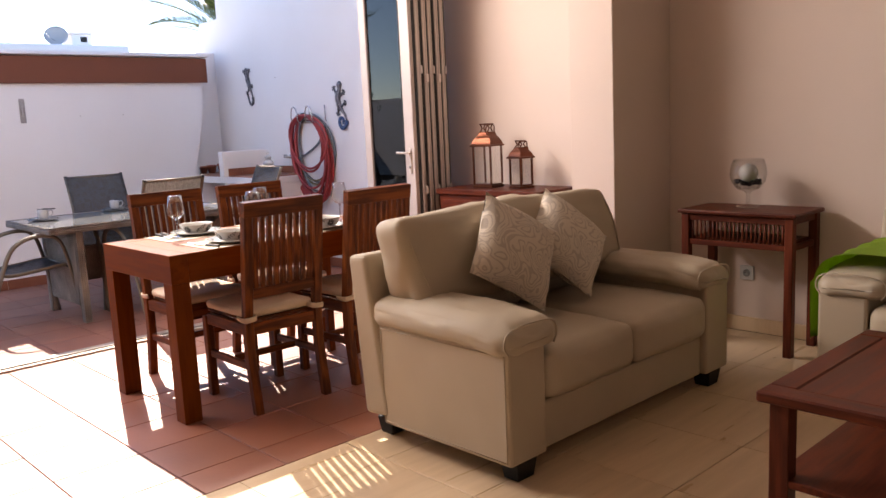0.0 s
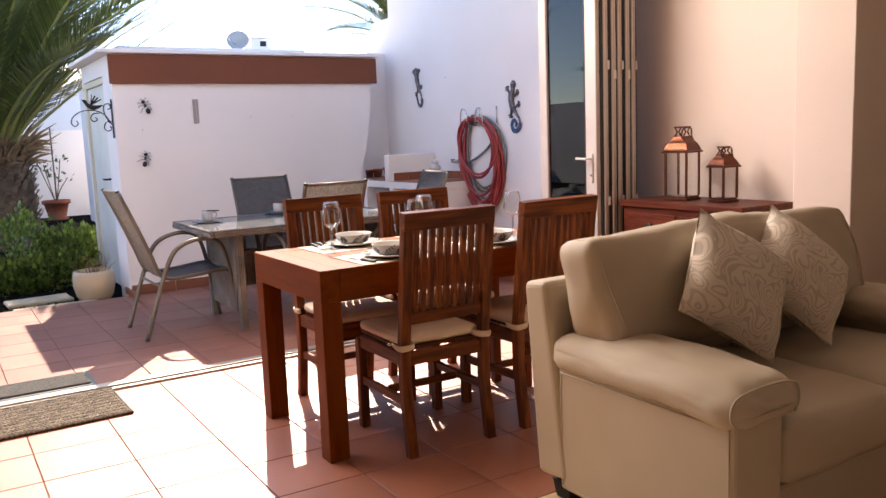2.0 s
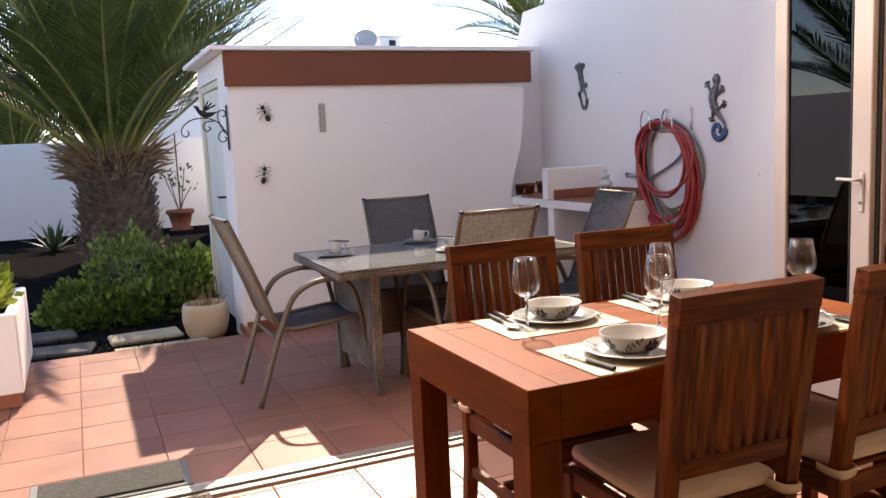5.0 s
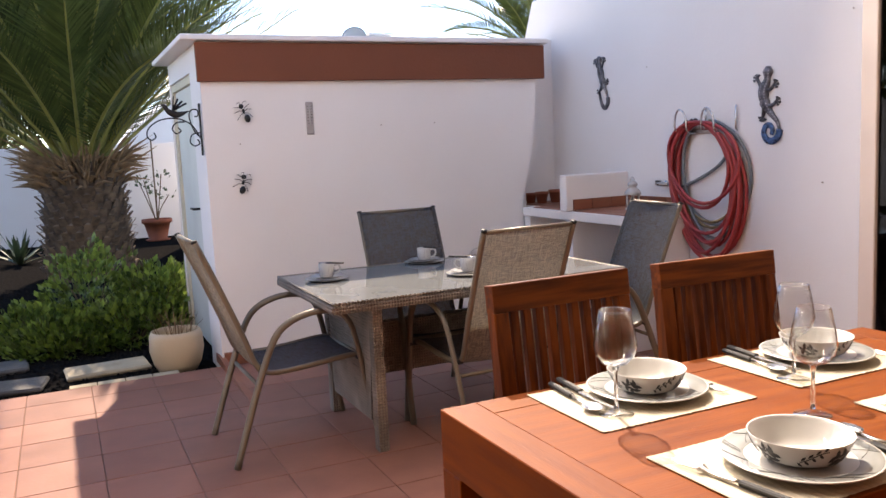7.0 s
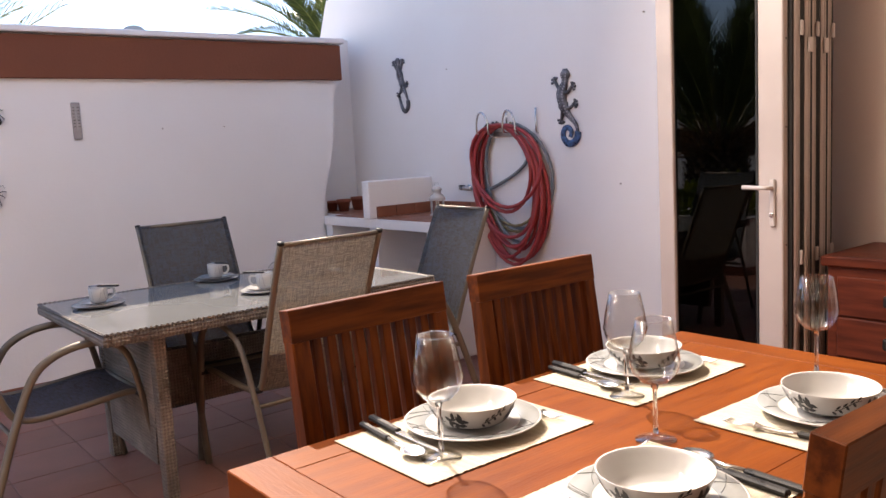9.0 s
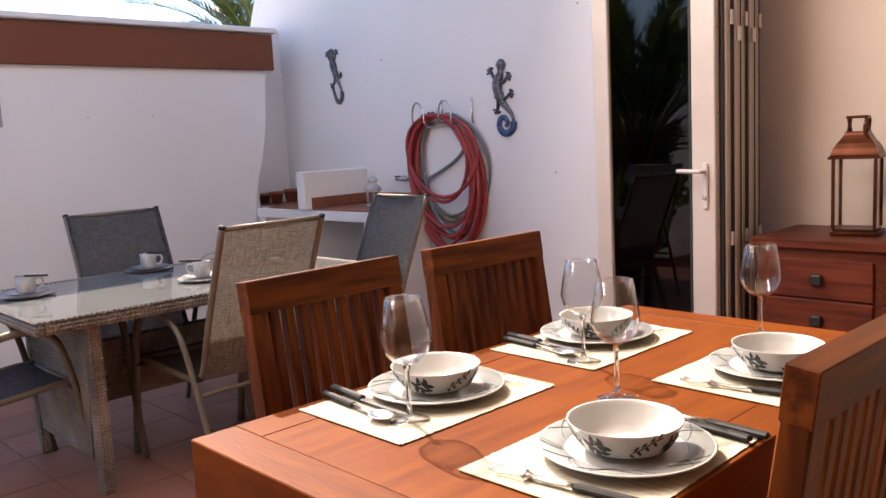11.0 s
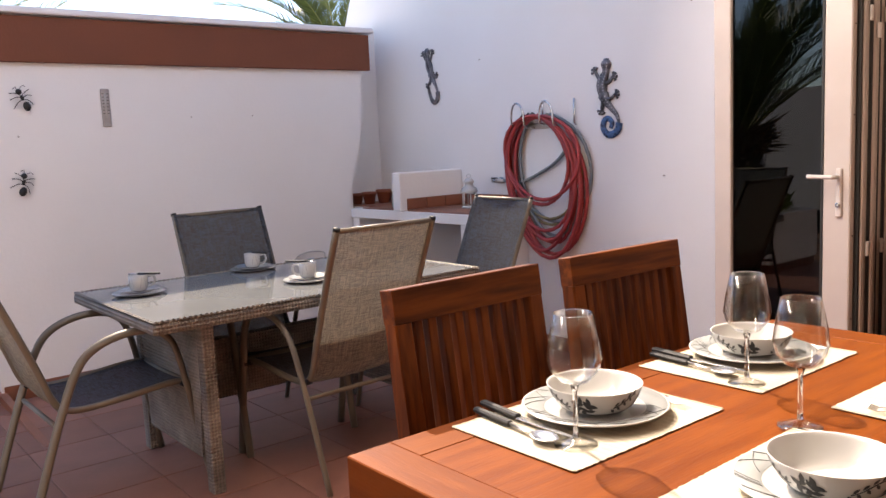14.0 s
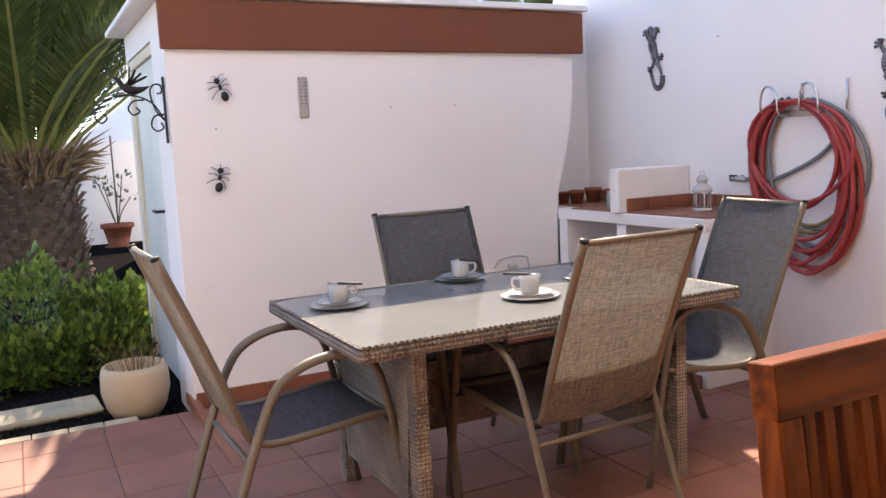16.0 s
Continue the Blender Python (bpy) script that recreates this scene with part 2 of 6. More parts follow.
M_OLIVE = material("olive_hose_rubber", (0.22, 0.17, 0.07), None, 8, 0.5)
M_GRAVEL = material("black_lava_gravel", (0.018, 0.0165, 0.0155), (0.008, 0.0075, 0.0075), 30, 0.95, 1.0, 90, world_space=True, spec=0.0)
M_STONE = material("pale_stepping_stone", (0.46, 0.38, 0.26), (0.36, 0.29, 0.19), 8, 0.85, 0.5, 50)
M_IRON = material("black_iron", (0.02, 0.018, 0.017), None, 12, 0.5, metal=0.4)


# ---- mesh helpers ----
def finish(bm, smooth=False):
    bmesh.ops.recalc_face_normals(bm, faces=bm.faces)
    for f in bm.faces:
        f.smooth = smooth
    return bm


def box(x0, y0, z0, x1, y1, z1, bevel=0.0, seg=1, bm=None):
    own = bmesh.new()
    bmesh.ops.create_cube(own, size=1.0)
    for v in own.verts:
        v.co = Vector((x0 + (v.co.x + 0.5) * (x1 - x0), y0 + (v.co.y + 0.5) * (y1 - y0), z0 + (v.co.z + 0.5) * (z1 - z0)))
    if bevel:
        bmesh.ops.bevel(own, geom=own.edges[:], offset=bevel, segments=seg, affect="EDGES", profile=0.5)
    if bm is None:
        return finish(own)
    return joined(bm, own)


def joined(bm, other, m=None):
    """Adds other's geometry to bm."""
    made = {}
    for v in other.verts:
        made[v] = bm.verts.new(m @ v.co if m else v.co)
    for f in other.faces:
        try:
            nf = bm.faces.new([made[v] for v in f.verts])
            nf.smooth = f.smooth
        except ValueError:
            pass
    other.free()
    return bm


def moved(bm, m):
    bm.transform(m)
    return bm


def lathe(profile, seg=32, close=False):
    """Turns a list of (radius, height) about z."""
    bm = bmesh.new()
    rings = []
    for r, z in profile:
        if r < 1e-5:
            rings.append([bm.verts.new((0, 0, z))])
        else:
            rings.append([bm.verts.new((r * math.cos(2 * math.pi * k / seg), r * math.sin(2 * math.pi * k / seg), z)) for k in range(seg)])
    for a, b in zip(rings, rings[1:]):
        for k in range(seg):
            q = (k + 1) % seg
            if len(a) == 1 and len(b) == 1:
                continue
            if len(a) == 1:
                bm.faces.new((a[0], b[k], b[q]))
            elif len(b) == 1:
                bm.faces.new((a[k], a[q], b[0]))
            else:
                bm.faces.new((a[k], a[q], b[q], b[k]))
    return finish(bm, True)


def tube(points, radius, seg=10, caps=True, flat=1.0, closed=False):
    """A round bar swept along points; radius may be a list."""
    pts = [Vector(p) for p in points]
    bm = bmesh.new()
    rings = []
    up = None
    count = len(pts)
    for i, p in enumerate(pts):
        if closed:
            d = pts[(i + 1) % count] - pts[i - 1]
        else:
            d = pts[min(i + 1, count - 1)] - pts[max(i - 1, 0)]
        d.normalize()
        if up is None:
            up = d.orthogonal().normalized()
            if abs(d.z) < 0.9:
                up = (Vector((0, 0, 1)) - d * d.z).normalized()
        else:
            up = (up - d * up.dot(d)).normalized()
        side = d.cross(up)
        r = radius[i] if isinstance(radius, (list, tuple)) else radius
        rings.append([bm.verts.new(p + (up * math.cos(2 * math.pi * k / seg) + side * math.sin(2 * math.pi * k / seg) * flat) * r) for k in range(seg)])
    pairs = list(zip(rings, rings[1:])) + ([(rings[-1], rings[0])] if closed else [])
    for a, b in pairs:
        for k in range(seg):
            bm.faces.new((a[k], a[(k + 1) % seg], b[(k + 1) % seg], b[k]))
    if caps and not closed:
        bm.faces.new(rings[0][::-1])
        bm.faces.new(rings[-1])
    return finish(bm, True)


def curve(points, steps=6):
    """Smooth line through points (Catmull-Rom)."""
    p = [Vector(q) for q in points]
    p = [2 * p[0] - p[1]] + p + [2 * p[-1] - p[-2]]
    out = []
    for i in range(1, len(p) - 2):
        for s in range(steps):
            t = s / steps
            out.append(0.5 * ((2 * p[i]) + (p[i + 1] - p[i - 1]) * t + (2 * p[i - 1] - 5 * p[i] + 4 * p[i + 1] - p[i + 2]) * t * t + (3 * p[i] - p[i - 1] - 3 * p[i + 1] + p[i + 2]) * t ** 3))
    out.append(p[-2])
    return out


def softbox(sx, sy, sz, r, puff=0.0, cuts=9, wrinkle=0.0, seed=0.0, freq=5.0):
    """A rounded, slightly puffed upholstered block centred on the origin."""
    bm = bmesh.new()
    bmesh.ops.create_cube(bm, size=2.0)
    bmesh.ops.subdivide_edges(bm, edges=bm.edges[:], cuts=cuts, use_grid_fill=True)
    h = Vector((sx / 2, sy / 2, sz / 2))
    n_ = cuts + 1
    for v in bm.verts:
        u = v.co.copy()
        for k in range(3):
            i = round((u[k] + 1) * n_ / 2)
            e, q = min(i, n_ - i), min(0.45, r / h[k])
            if e <= 2:
                w = 1 - q * (0, 0.3, 1.0)[e]
            else:
                w = (1 - q) * (n_ / 2 - e) / (n_ / 2 - 2)
            u[k] = math.copysign(w, i - n_ / 2) if i * 2 != n_ else 0.0
        p = Vector((u.x * h.x, u.y * h.y, u.z * h.z))
        inner = Vector([max(-h[k] + r, min(h[k] - r, p[k])) for k in range(3)])
        d = p - inner
        if d.length > 1e-6:
            p = inner + d.normalized() * r
        bulge = [(1 - u.y ** 2) * (1 - u.z ** 2), (1 - u.x ** 2) * (1 - u.z ** 2), (1 - u.x ** 2) * (1 - u.y ** 2)]
        for k in range(3):
            if abs(u[k]) > 0.99:
                p[k] += math.copysign(puff * bulge[k], u[k])
        if wrinkle:
            p += u.normalized() * wrinkle * noise.noise(p * freq + Vector((seed, seed * 2, 0)))
        v.co = p
    return finish(bm, True)


def link(name, bm, mat):
    me = bpy.data.meshes.new(name)
    bm.to_mesh(me)
    bm.free()
    for m in (mat if isinstance(mat, (list, tuple)) else [mat]):
        me.materials.append(m)
    return new(name, me)


def part(name, bm, mat, parent, label=""):
    ob = link(name, bm, mat)
    ob.parent = parent
    return tagged(ob, label)


def thing(name, m, label, category, group=""):
    """An empty at a thing's base, for its parts."""
    ob = new(name)
    ob.empty_display_size = 0.1
    ob.matrix_world = m
    return tagged(ob, label, category, group)


def structure(name, bm, mat, label="", category=""):
    return tagged(link(name, bm, mat), label, category, "", "structure")


# ---- plan ----
X_L, X_R, X_G = 0.24, 4.45, 4.42
Y_T, Y_B = 5.10, 2.70
CEIL, HEAD = 2.95, 2.82
Y_S = 7.85
TILE, JOINT = 0.345, 0.0045

ground = structure("ground", box(-600, -600, -0.5, 600, 800, -0.06), M_GRAVEL, "black lava gravel garden ground", "ground")
slab_in = structure("floor_dining", box(-2.6, Y_B + 0.002, -0.15, X_R, 5.02, -0.006), M_GROUT, "terracotta tiled dining floor with pale joints", "floor")
slab_liv = structure("floor_living", box(-2.6, -3.2, -0.15, X_R, Y_B, -0.006), M_GROUT_B, "beige marble tiled living room floor", "floor")
slab_pat = structure("floor_patio", box(-3.0, 5.18, -0.15, X_G, Y_S, -0.006), M_GROUT, "terracotta tiled patio floor", "floor")

# walls of the room
structure("wall_east", box(X_R, -3.2, 0, X_R + 0.25, 5.02, CEIL), M_INNER, "plain cream painted wall", "wall")
structure("wall_pier", box(3.86, 2.73, 0, X_R, 3.03, CEIL, 0.004), M_INNER, "cream painted pier jutting from the wall", "wall")
structure("wall_south", box(-2.85, -3.45, 0, X_R + 0.25, -3.2, CEIL), M_INNER, "plain cream painted wall", "wall")
structure("wall_west", box(-2.85, -3.2, 0, -2.6, 5.02, CEIL), M_INNER, "plain cream painted wall", "wall")
structure("wall_stub", box(-0.15, 4.1, 0, 0.085, 5.02, CEIL, 0.004), M_INNER, "cream wall end beside the opening", "wall")
structure("wall_north_west", box(-2.85, 5.02, 0, 0.135, 5.25, CEIL), M_WHITE, "white rendered wall beside the opening", "wall")
structure("wall_lintel", box(0.135, 5.02, HEAD, X_R + 0.25, 5.25, CEIL + 0.4), M_WHITE, "white lintel above the opening", "wall")
structure("ceiling", box(-2.85, -3.45, CEIL, X_R + 0.25, 5.02, CEIL + 0.2), M_CEIL, "plain pale ceiling", "ceiling")
structure("wall_party", box(X_G, 5.25, -0.1, X_G + 0.25, 8.05, 2.93), M_WHITE, "tall white rendered patio wall", "wall")
structure("wall_reveal", box(X_G, 5.02, 0, X_R + 0.25, 5.25, HEAD), M_WHITE, "white rendered reveal", "wall")
bm = bmesh.new()
prof = [(8.05, -0.1), (8.62, -0.1), (8.56, 2.15), (8.42, 2.44), (8.05, 2.45)]
for x in (X_G, X_G + 0.25):
    for y, z in prof:
        bm.verts.new((x, y, z))
bm.verts.ensure_lookup_table()
k = len(prof)
bm.faces.new(bm.verts[:k]), bm.faces.new(bm.verts[k:])
for i in range(k):
    j = (i + 1) % k
    bm.faces.new((bm.verts[i], bm.verts[j], bm.verts[k + j], bm.verts[k + i]))
structure("wall_wing", finish(bm), M_WHITE, "lower white end of the patio wall with sloping edge", "wall")

# storage shed: front wall with a flared east end, terracotta band and coping
shed = thing("storage_shed", pose(0, 0, 0), "white rendered storage shed with terracotta band", "shed")
bm = bmesh.new()
edge = [(3.93, 0.0), (3.93, 0.9), (3.96, 1.02), (4.0, 1.16), (4.035, 1.3), (4.055, 1.43), (4.07, 1.6), (4.075, 1.79), (4.075, 2.03)]
ring = [(1.68, 2.03), (1.68, 0.0)] + edge
for y in (Y_S, Y_S + 0.16):
    for x, z in ring:
        bm.verts.new((x, y, z))
bm.verts.ensure_lookup_table()
k = len(ring)
bm.faces.new(bm.verts[:k]), bm.faces.new(bm.verts[k:])
for i in range(k):
    j = (i + 1) % k
    bm.faces.new((bm.verts[i], bm.verts[j], bm.verts[k + j], bm.verts[k + i]))
part("front_wall", finish(bm), M_WHITE, shed)
part("side_wall", box(1.68, Y_S + 0.162, -0.1, 1.82, 8.25, 2.03), M_WHITE, shed)
part("side_wall", box(1.68, 9.26, -0.1, 1.82, 9.285, 2.03), M_WHITE, shed)
part("side_wall", box(1.68, 8.25, 1.88, 1.82, 9.26, 2.03), M_WHITE, shed)
part("back_wall", box(1.822, 9.15, -0.1, 3.9, 9.285, 2.03), M_WHITE, shed)
part("inner_wall", box(3.9, Y_S + 0.162, -0.1, 4.06, 9.285, 2.03), M_WHITE, shed)
# top raised above the other shed walls to cut a stray sun patch
part("recess_wall", box(4.062, 8.16, -0.1, X_G, 8.3, 2.11), M_WHITE, shed)
part("band", box(1.66, Y_S - 0.035, 1.785, 4.135, Y_S - 0.002, 2.022, 0.004), M_BAND, shed, "terracotta painted band")
bm = bmesh.new()
for x, y in ((1.57, Y_S - 0.06), (4.16, Y_S - 0.06), (4.16, 9.31), (1.57, 9.31)):
    bm.verts.new((x, y, 2.032))
bm.faces.new(bm.verts)
ext = bmesh.ops.extrude_face_region(bm, geom=bm.faces[:])
for v in ext["geom"]:
    if isinstance(v, bmesh.types.BMVert):
        v.co.z += 0.035
bmesh.ops.bevel(bm, geom=bm.edges[:], offset=0.006, segments=1, affect="EDGES")
part("roof_slab", finish(bm), M_WHITE, shed)
M_DOORF = material("cream_door_frame", (0.62, 0.56, 0.42), None, 3, 0.5)
door = part("door", box(1.71, 8.31, 0.0, 1.75, 9.2, 1.82, 0.004), material("pale_door", (0.64, 0.65, 0.60), None, 3, 0.5), shed, "pale painted shed door")
part("door_handle", tube([(1.71, 8.38, 0.98), (1.66, 8.38, 0.98), (1.655, 8.39, 0.98), (1.655, 8.49, 0.98)], 0.009), M_IRON, door)
for y0, y1, z0, z1 in ((8.252, 8.31, 0, 1.878), (9.2, 9.258, 0, 1.878), (8.31, 9.2, 1.82, 1.878)):
    part("door_frame", box(1.69, y0, z0, 1.78, y1, z1, 0.004), M_DOORF, shed)

# opening: track, jambs
structure("door_track", box(0.135, 5.02, -0.15, X_G, 5.18, -0.004), M_GROUT)
for n_, (y0, y1, z1, m_) in enumerate(((5.03, 5.06, 0.012, M_RAIL), (5.062, 5.09, 0.004, M_RUBBER_GAP), (5.092, 5.135, 0.014, M_RAIL), (5.137, 5.15, 0.003, M_RUBBER_GAP), (5.152, 5.175, 0.01, M_RAIL))):
    structure("trim_track", box(0.24, y0, -0.003, X_G - 0.002, y1, z1, 0.001), m_, "metal sill rail of the folding doors", "rail")
structure("trim_jamb", box(0.137, 4.92, 0, 0.225, 5.03, HEAD, 0.003), M_ALU, "cream aluminium door jamb", "door frame")
structure("trim_jamb", box(0.225, 5.03, 0, 0.243, 5.06, HEAD, 0.001), M_RUBBER_GAP, "black door gasket", "door frame")
structure("trim_jamb", box(0.137, 5.032, 0, 0.222, 5.15, HEAD, 0.003), M_ALU, "cream aluminium door jamb", "door frame")
structure("trim_jamb", box(X_G - 0.05, 5.0, 0, X_G - 0.002, 5.18, HEAD, 0.003), M_ALU, "cream aluminium door jamb", "door frame")
structure("trim_head", box(0.243, 5.03, HEAD - 0.06, X_G - 0.052, 5.17, HEAD - 0.002, 0.003), M_ALU, "cream aluminium head rail", "door frame")

# skirtings
structure("baseboard", box(X_R - 0.015, -3.1, 0, X_R - 0.002, 2.725, 0.085, 0.003), M_BEIGE, "beige marble skirting", "skirting")
structure("baseboard", box(X_R - 0.015, 3.05, 0, X_R - 0.002, 5.0, 0.085, 0.003), M_SKIRT, "terracotta skirting", "skirting")
structure("baseboard", box(0.0875, 4.11, 0, 0.098, 4.915, 0.085, 0.003), M_SKIRT, "terracotta skirting", "skirting")


# ---- dining table ----
def dining_table():
    t = thing("dining_table", pose(2.18, 3.787, 0), "solid red-brown wooden dining table with square legs", "table")
    hx, hy, z = 0.655, 0.367, 0.77
    part("tabletop", box(-hx + 0.0855, -hy + 0.0855, z - 0.05, hx - 0.0855, hy - 0.0855, z - 0.0006, 0.0008), M_TEAK[0], t)
    for s in (-1, 1):
        part("top_border", box(min(s * hx, s * (hx - 0.085)), -hy, z - 0.13, max(s * hx, s * (hx - 0.085)), hy, z, 0.002), M_TEAK[1], t)
        part("top_border", box(-hx + 0.0853, min(s * hy, s * (hy - 0.085)), z - 0.13, hx - 0.0853, max(s * hy, s * (hy - 0.085)), z, 0.0015), M_TEAK[0], t)
        for q in (-1, 1):
            part("leg", box(min(s * hx, s * (hx - 0.085)), min(q * hy, q * (hy - 0.085)), 0, max(s * hx, s * (hx - 0.085)), max(q * hy, q * (hy - 0.085)), z - 0.1302, 0.002), M_TEAK[2], t)
    return t


dining_table()


# ---- dining chairs: facing +y, origin under the seat ----
def dining_chair():
    c = thing("dining_chair", pose(0, 0, 0), "red-brown slatted wooden dining chair with cream tie-on cushion", "chair", "chairs round the dining table")
    w, back = 0.207, -0.21

    def lean(z):
        return back - max(0, z - 0.42) * 0.13

    for s in (-1, 1):
        pts = [(s * (w - 0.02), back - 0.035, 0), (s * (w - 0.02), back, 0.25), (s * (w - 0.02), back, 0.44), (s * (w - 0.02), lean(0.7), 0.7), (s * (w - 0.02), lean(0.915), 0.915)]
        bm = bmesh.new()
        rings = []
        for x, y, z in pts:
            rings.append([bm.verts.new((x + a, y + b, z)) for a, b in ((-0.021, -0.02), (0.021, -0.02), (0.021, 0.02), (-0.021, 0.02))])
        for a, b in zip(rings, rings[1:]):
            for k in range(4):
                bm.faces.new((a[k], a[(k + 1) % 4], b[(k + 1) % 4], b[k]))
        bm.faces.new(rings[0][::-1]), bm.faces.new(rings[-1])
        bmesh.ops.bevel(bm, geom=[e for e in bm.edges if abs(e.verts[0].co.z - e.verts[1].co.z) > 0.05], offset=0.004, segments=1, affect="EDGES")
        part("back_post", finish(bm), M_CHAIRW[2], c)
        part("leg", box(s * (w - 0.02) - 0.02, 0.17, 0, s * (w - 0.02) + 0.02, 0.21, 0.405, 0.004), M_CHAIRW[2], c)
        part("stretcher", box(s * (w - 0.02) - 0.011, back + 0.021, 0.2, s * (w - 0.02) + 0.011, 0.169, 0.235, 0.003), M_CHAIRW[1], c)
        part("seat_rail", box(s * (w - 0.02) - 0.014, back + 0.021, 0.365, s * (w - 0.02) + 0.014, 0.169, 0.42, 0.003), M_CHAIRW[1], c)
    part("stretcher", box(-w + 0.042, -0.03, 0.205, w - 0.042, -0.008, 0.235, 0.003), M_CHAIRW[0], c)
    part("seat_rail", box(-w + 0.0415, 0.178, 0.355, w - 0.0415, 0.202, 0.42, 0.003), M_CHAIRW[0], c)
    part("seat_rail", box(-w + 0.0415, back - 0.012, 0.365, w - 0.0415, back + 0.012, 0.42, 0.003), M_CHAIRW[0], c)
    part("seat", box(-w + 0.035, back + 0.022, 0.421, w - 0.035, 0.215, 0.433, 0.003), M_CHAIRW[0], c)
    tilt = math.degrees(math.atan(0.13))
    for name, z0, z1, th in (("top_rail", 0.9125, 0.982, 0.0205), ("bottom_rail", 0.535, 0.585, 0.011)):
        zc = (z0 + z1) / 2
        wr = w + 0.001 if name == "top_rail" else w - 0.0415
        part(name, moved(box(-wr, -th, -(z1 - z0) / 2, wr, th, (z1 - z0) / 2, 0.0018), pose(0, lean(zc), zc, tilt)), M_CHAIRW[0], c)
    for k in range(9):
        x = (k - 4) * 0.0362
        part("slat", moved(box(x - 0.0112, -0.0105, -0.167, x + 0.0112, 0.0105, 0.167, 0.002), pose(0, lean(0.75), 0.75, tilt)), M_CHAIRW[2], c)
    part("cushion", moved(softbox(0.365, 0.40, 0.045, 0.02, 0.012, 7, 0.004, 3), pose(0, 0.012, 0.458)), M_CREAM, c, "cream cotton seat cushion")
    for s in (-1, 1):
        x = s * (w - 0.02)
        tie = [(x - s * 0.04, back + 0.03, 0.45), (x - s * 0.03, back - 0.026, 0.447), (x + s * 0.02, back - 0.027, 0.442), (x + s * 0.025, back + 0.01, 0.44), (x + s * 0.023, back + 0.05, 0.445)]
        part("tie", tube(curve(tie, 4), 0.013, 6, flat=0.3), M_CREAM, c)
    return c


CHAIR = dining_chair()
CHAIR.matrix_world = pose(2.012, 3.527, 0, 0, 0, -1)
for x, y, a in ((2.558, 3.527, 2), (1.977, 4.085, 181), (2.488, 4.085, 179)):
    copy_thing(CHAIR, pose(x, y, 0, 0, 0, a))


# ---- sofas: facing -y, origin at the middle of the floor under them ----
def drape(bm, amount, freq, seed):
    """Soft creases across an upholstered part."""
    for v in bm.verts:
        q = v.co * freq + Vector((seed, seed * 1.7, 0))
        v.co += v.co.normalized() * amount * (noise.noise(q) + 0.5 * noise.noise(q * 2.3))
    return bm


def wrinkled(bm, amount, freq, seed):
    """Sharp leather creases that run across a pad."""
    for v in bm.verts:
        q = v.co * freq + Vector((seed, seed * 1.3, 0))
        crease = 1 - min(1.0, abs(noise.noise(q)) * 5)
        v.co -= v.normal * amount * crease
    return bm


def arm_pad(width, length, height, seed, side):
    """A slack, overhanging arm cushion: rounded roll at the front, bulging to both sides, sunk in the middle."""
    bm = softbox(width, length, height, 0.055, 0.012, 23)
    for v in bm.verts:
        f = max(0.0, -v.co.y / (length / 2))
        v.co.z -= 0.030 * f ** 3 + 0.008 * (1 - (v.co.x / (width / 2)) ** 2) * (v.co.z > 0)
        v.co.x *= 1 + 0.05 * f ** 2
        v.co.z -= 0.022 * max(0.0, side * v.co.x / (width / 2)) ** 2
    bm.normal_update()
    return wrinkled(drape(bm, 0.005, 7, seed), 0.006, 7, seed)


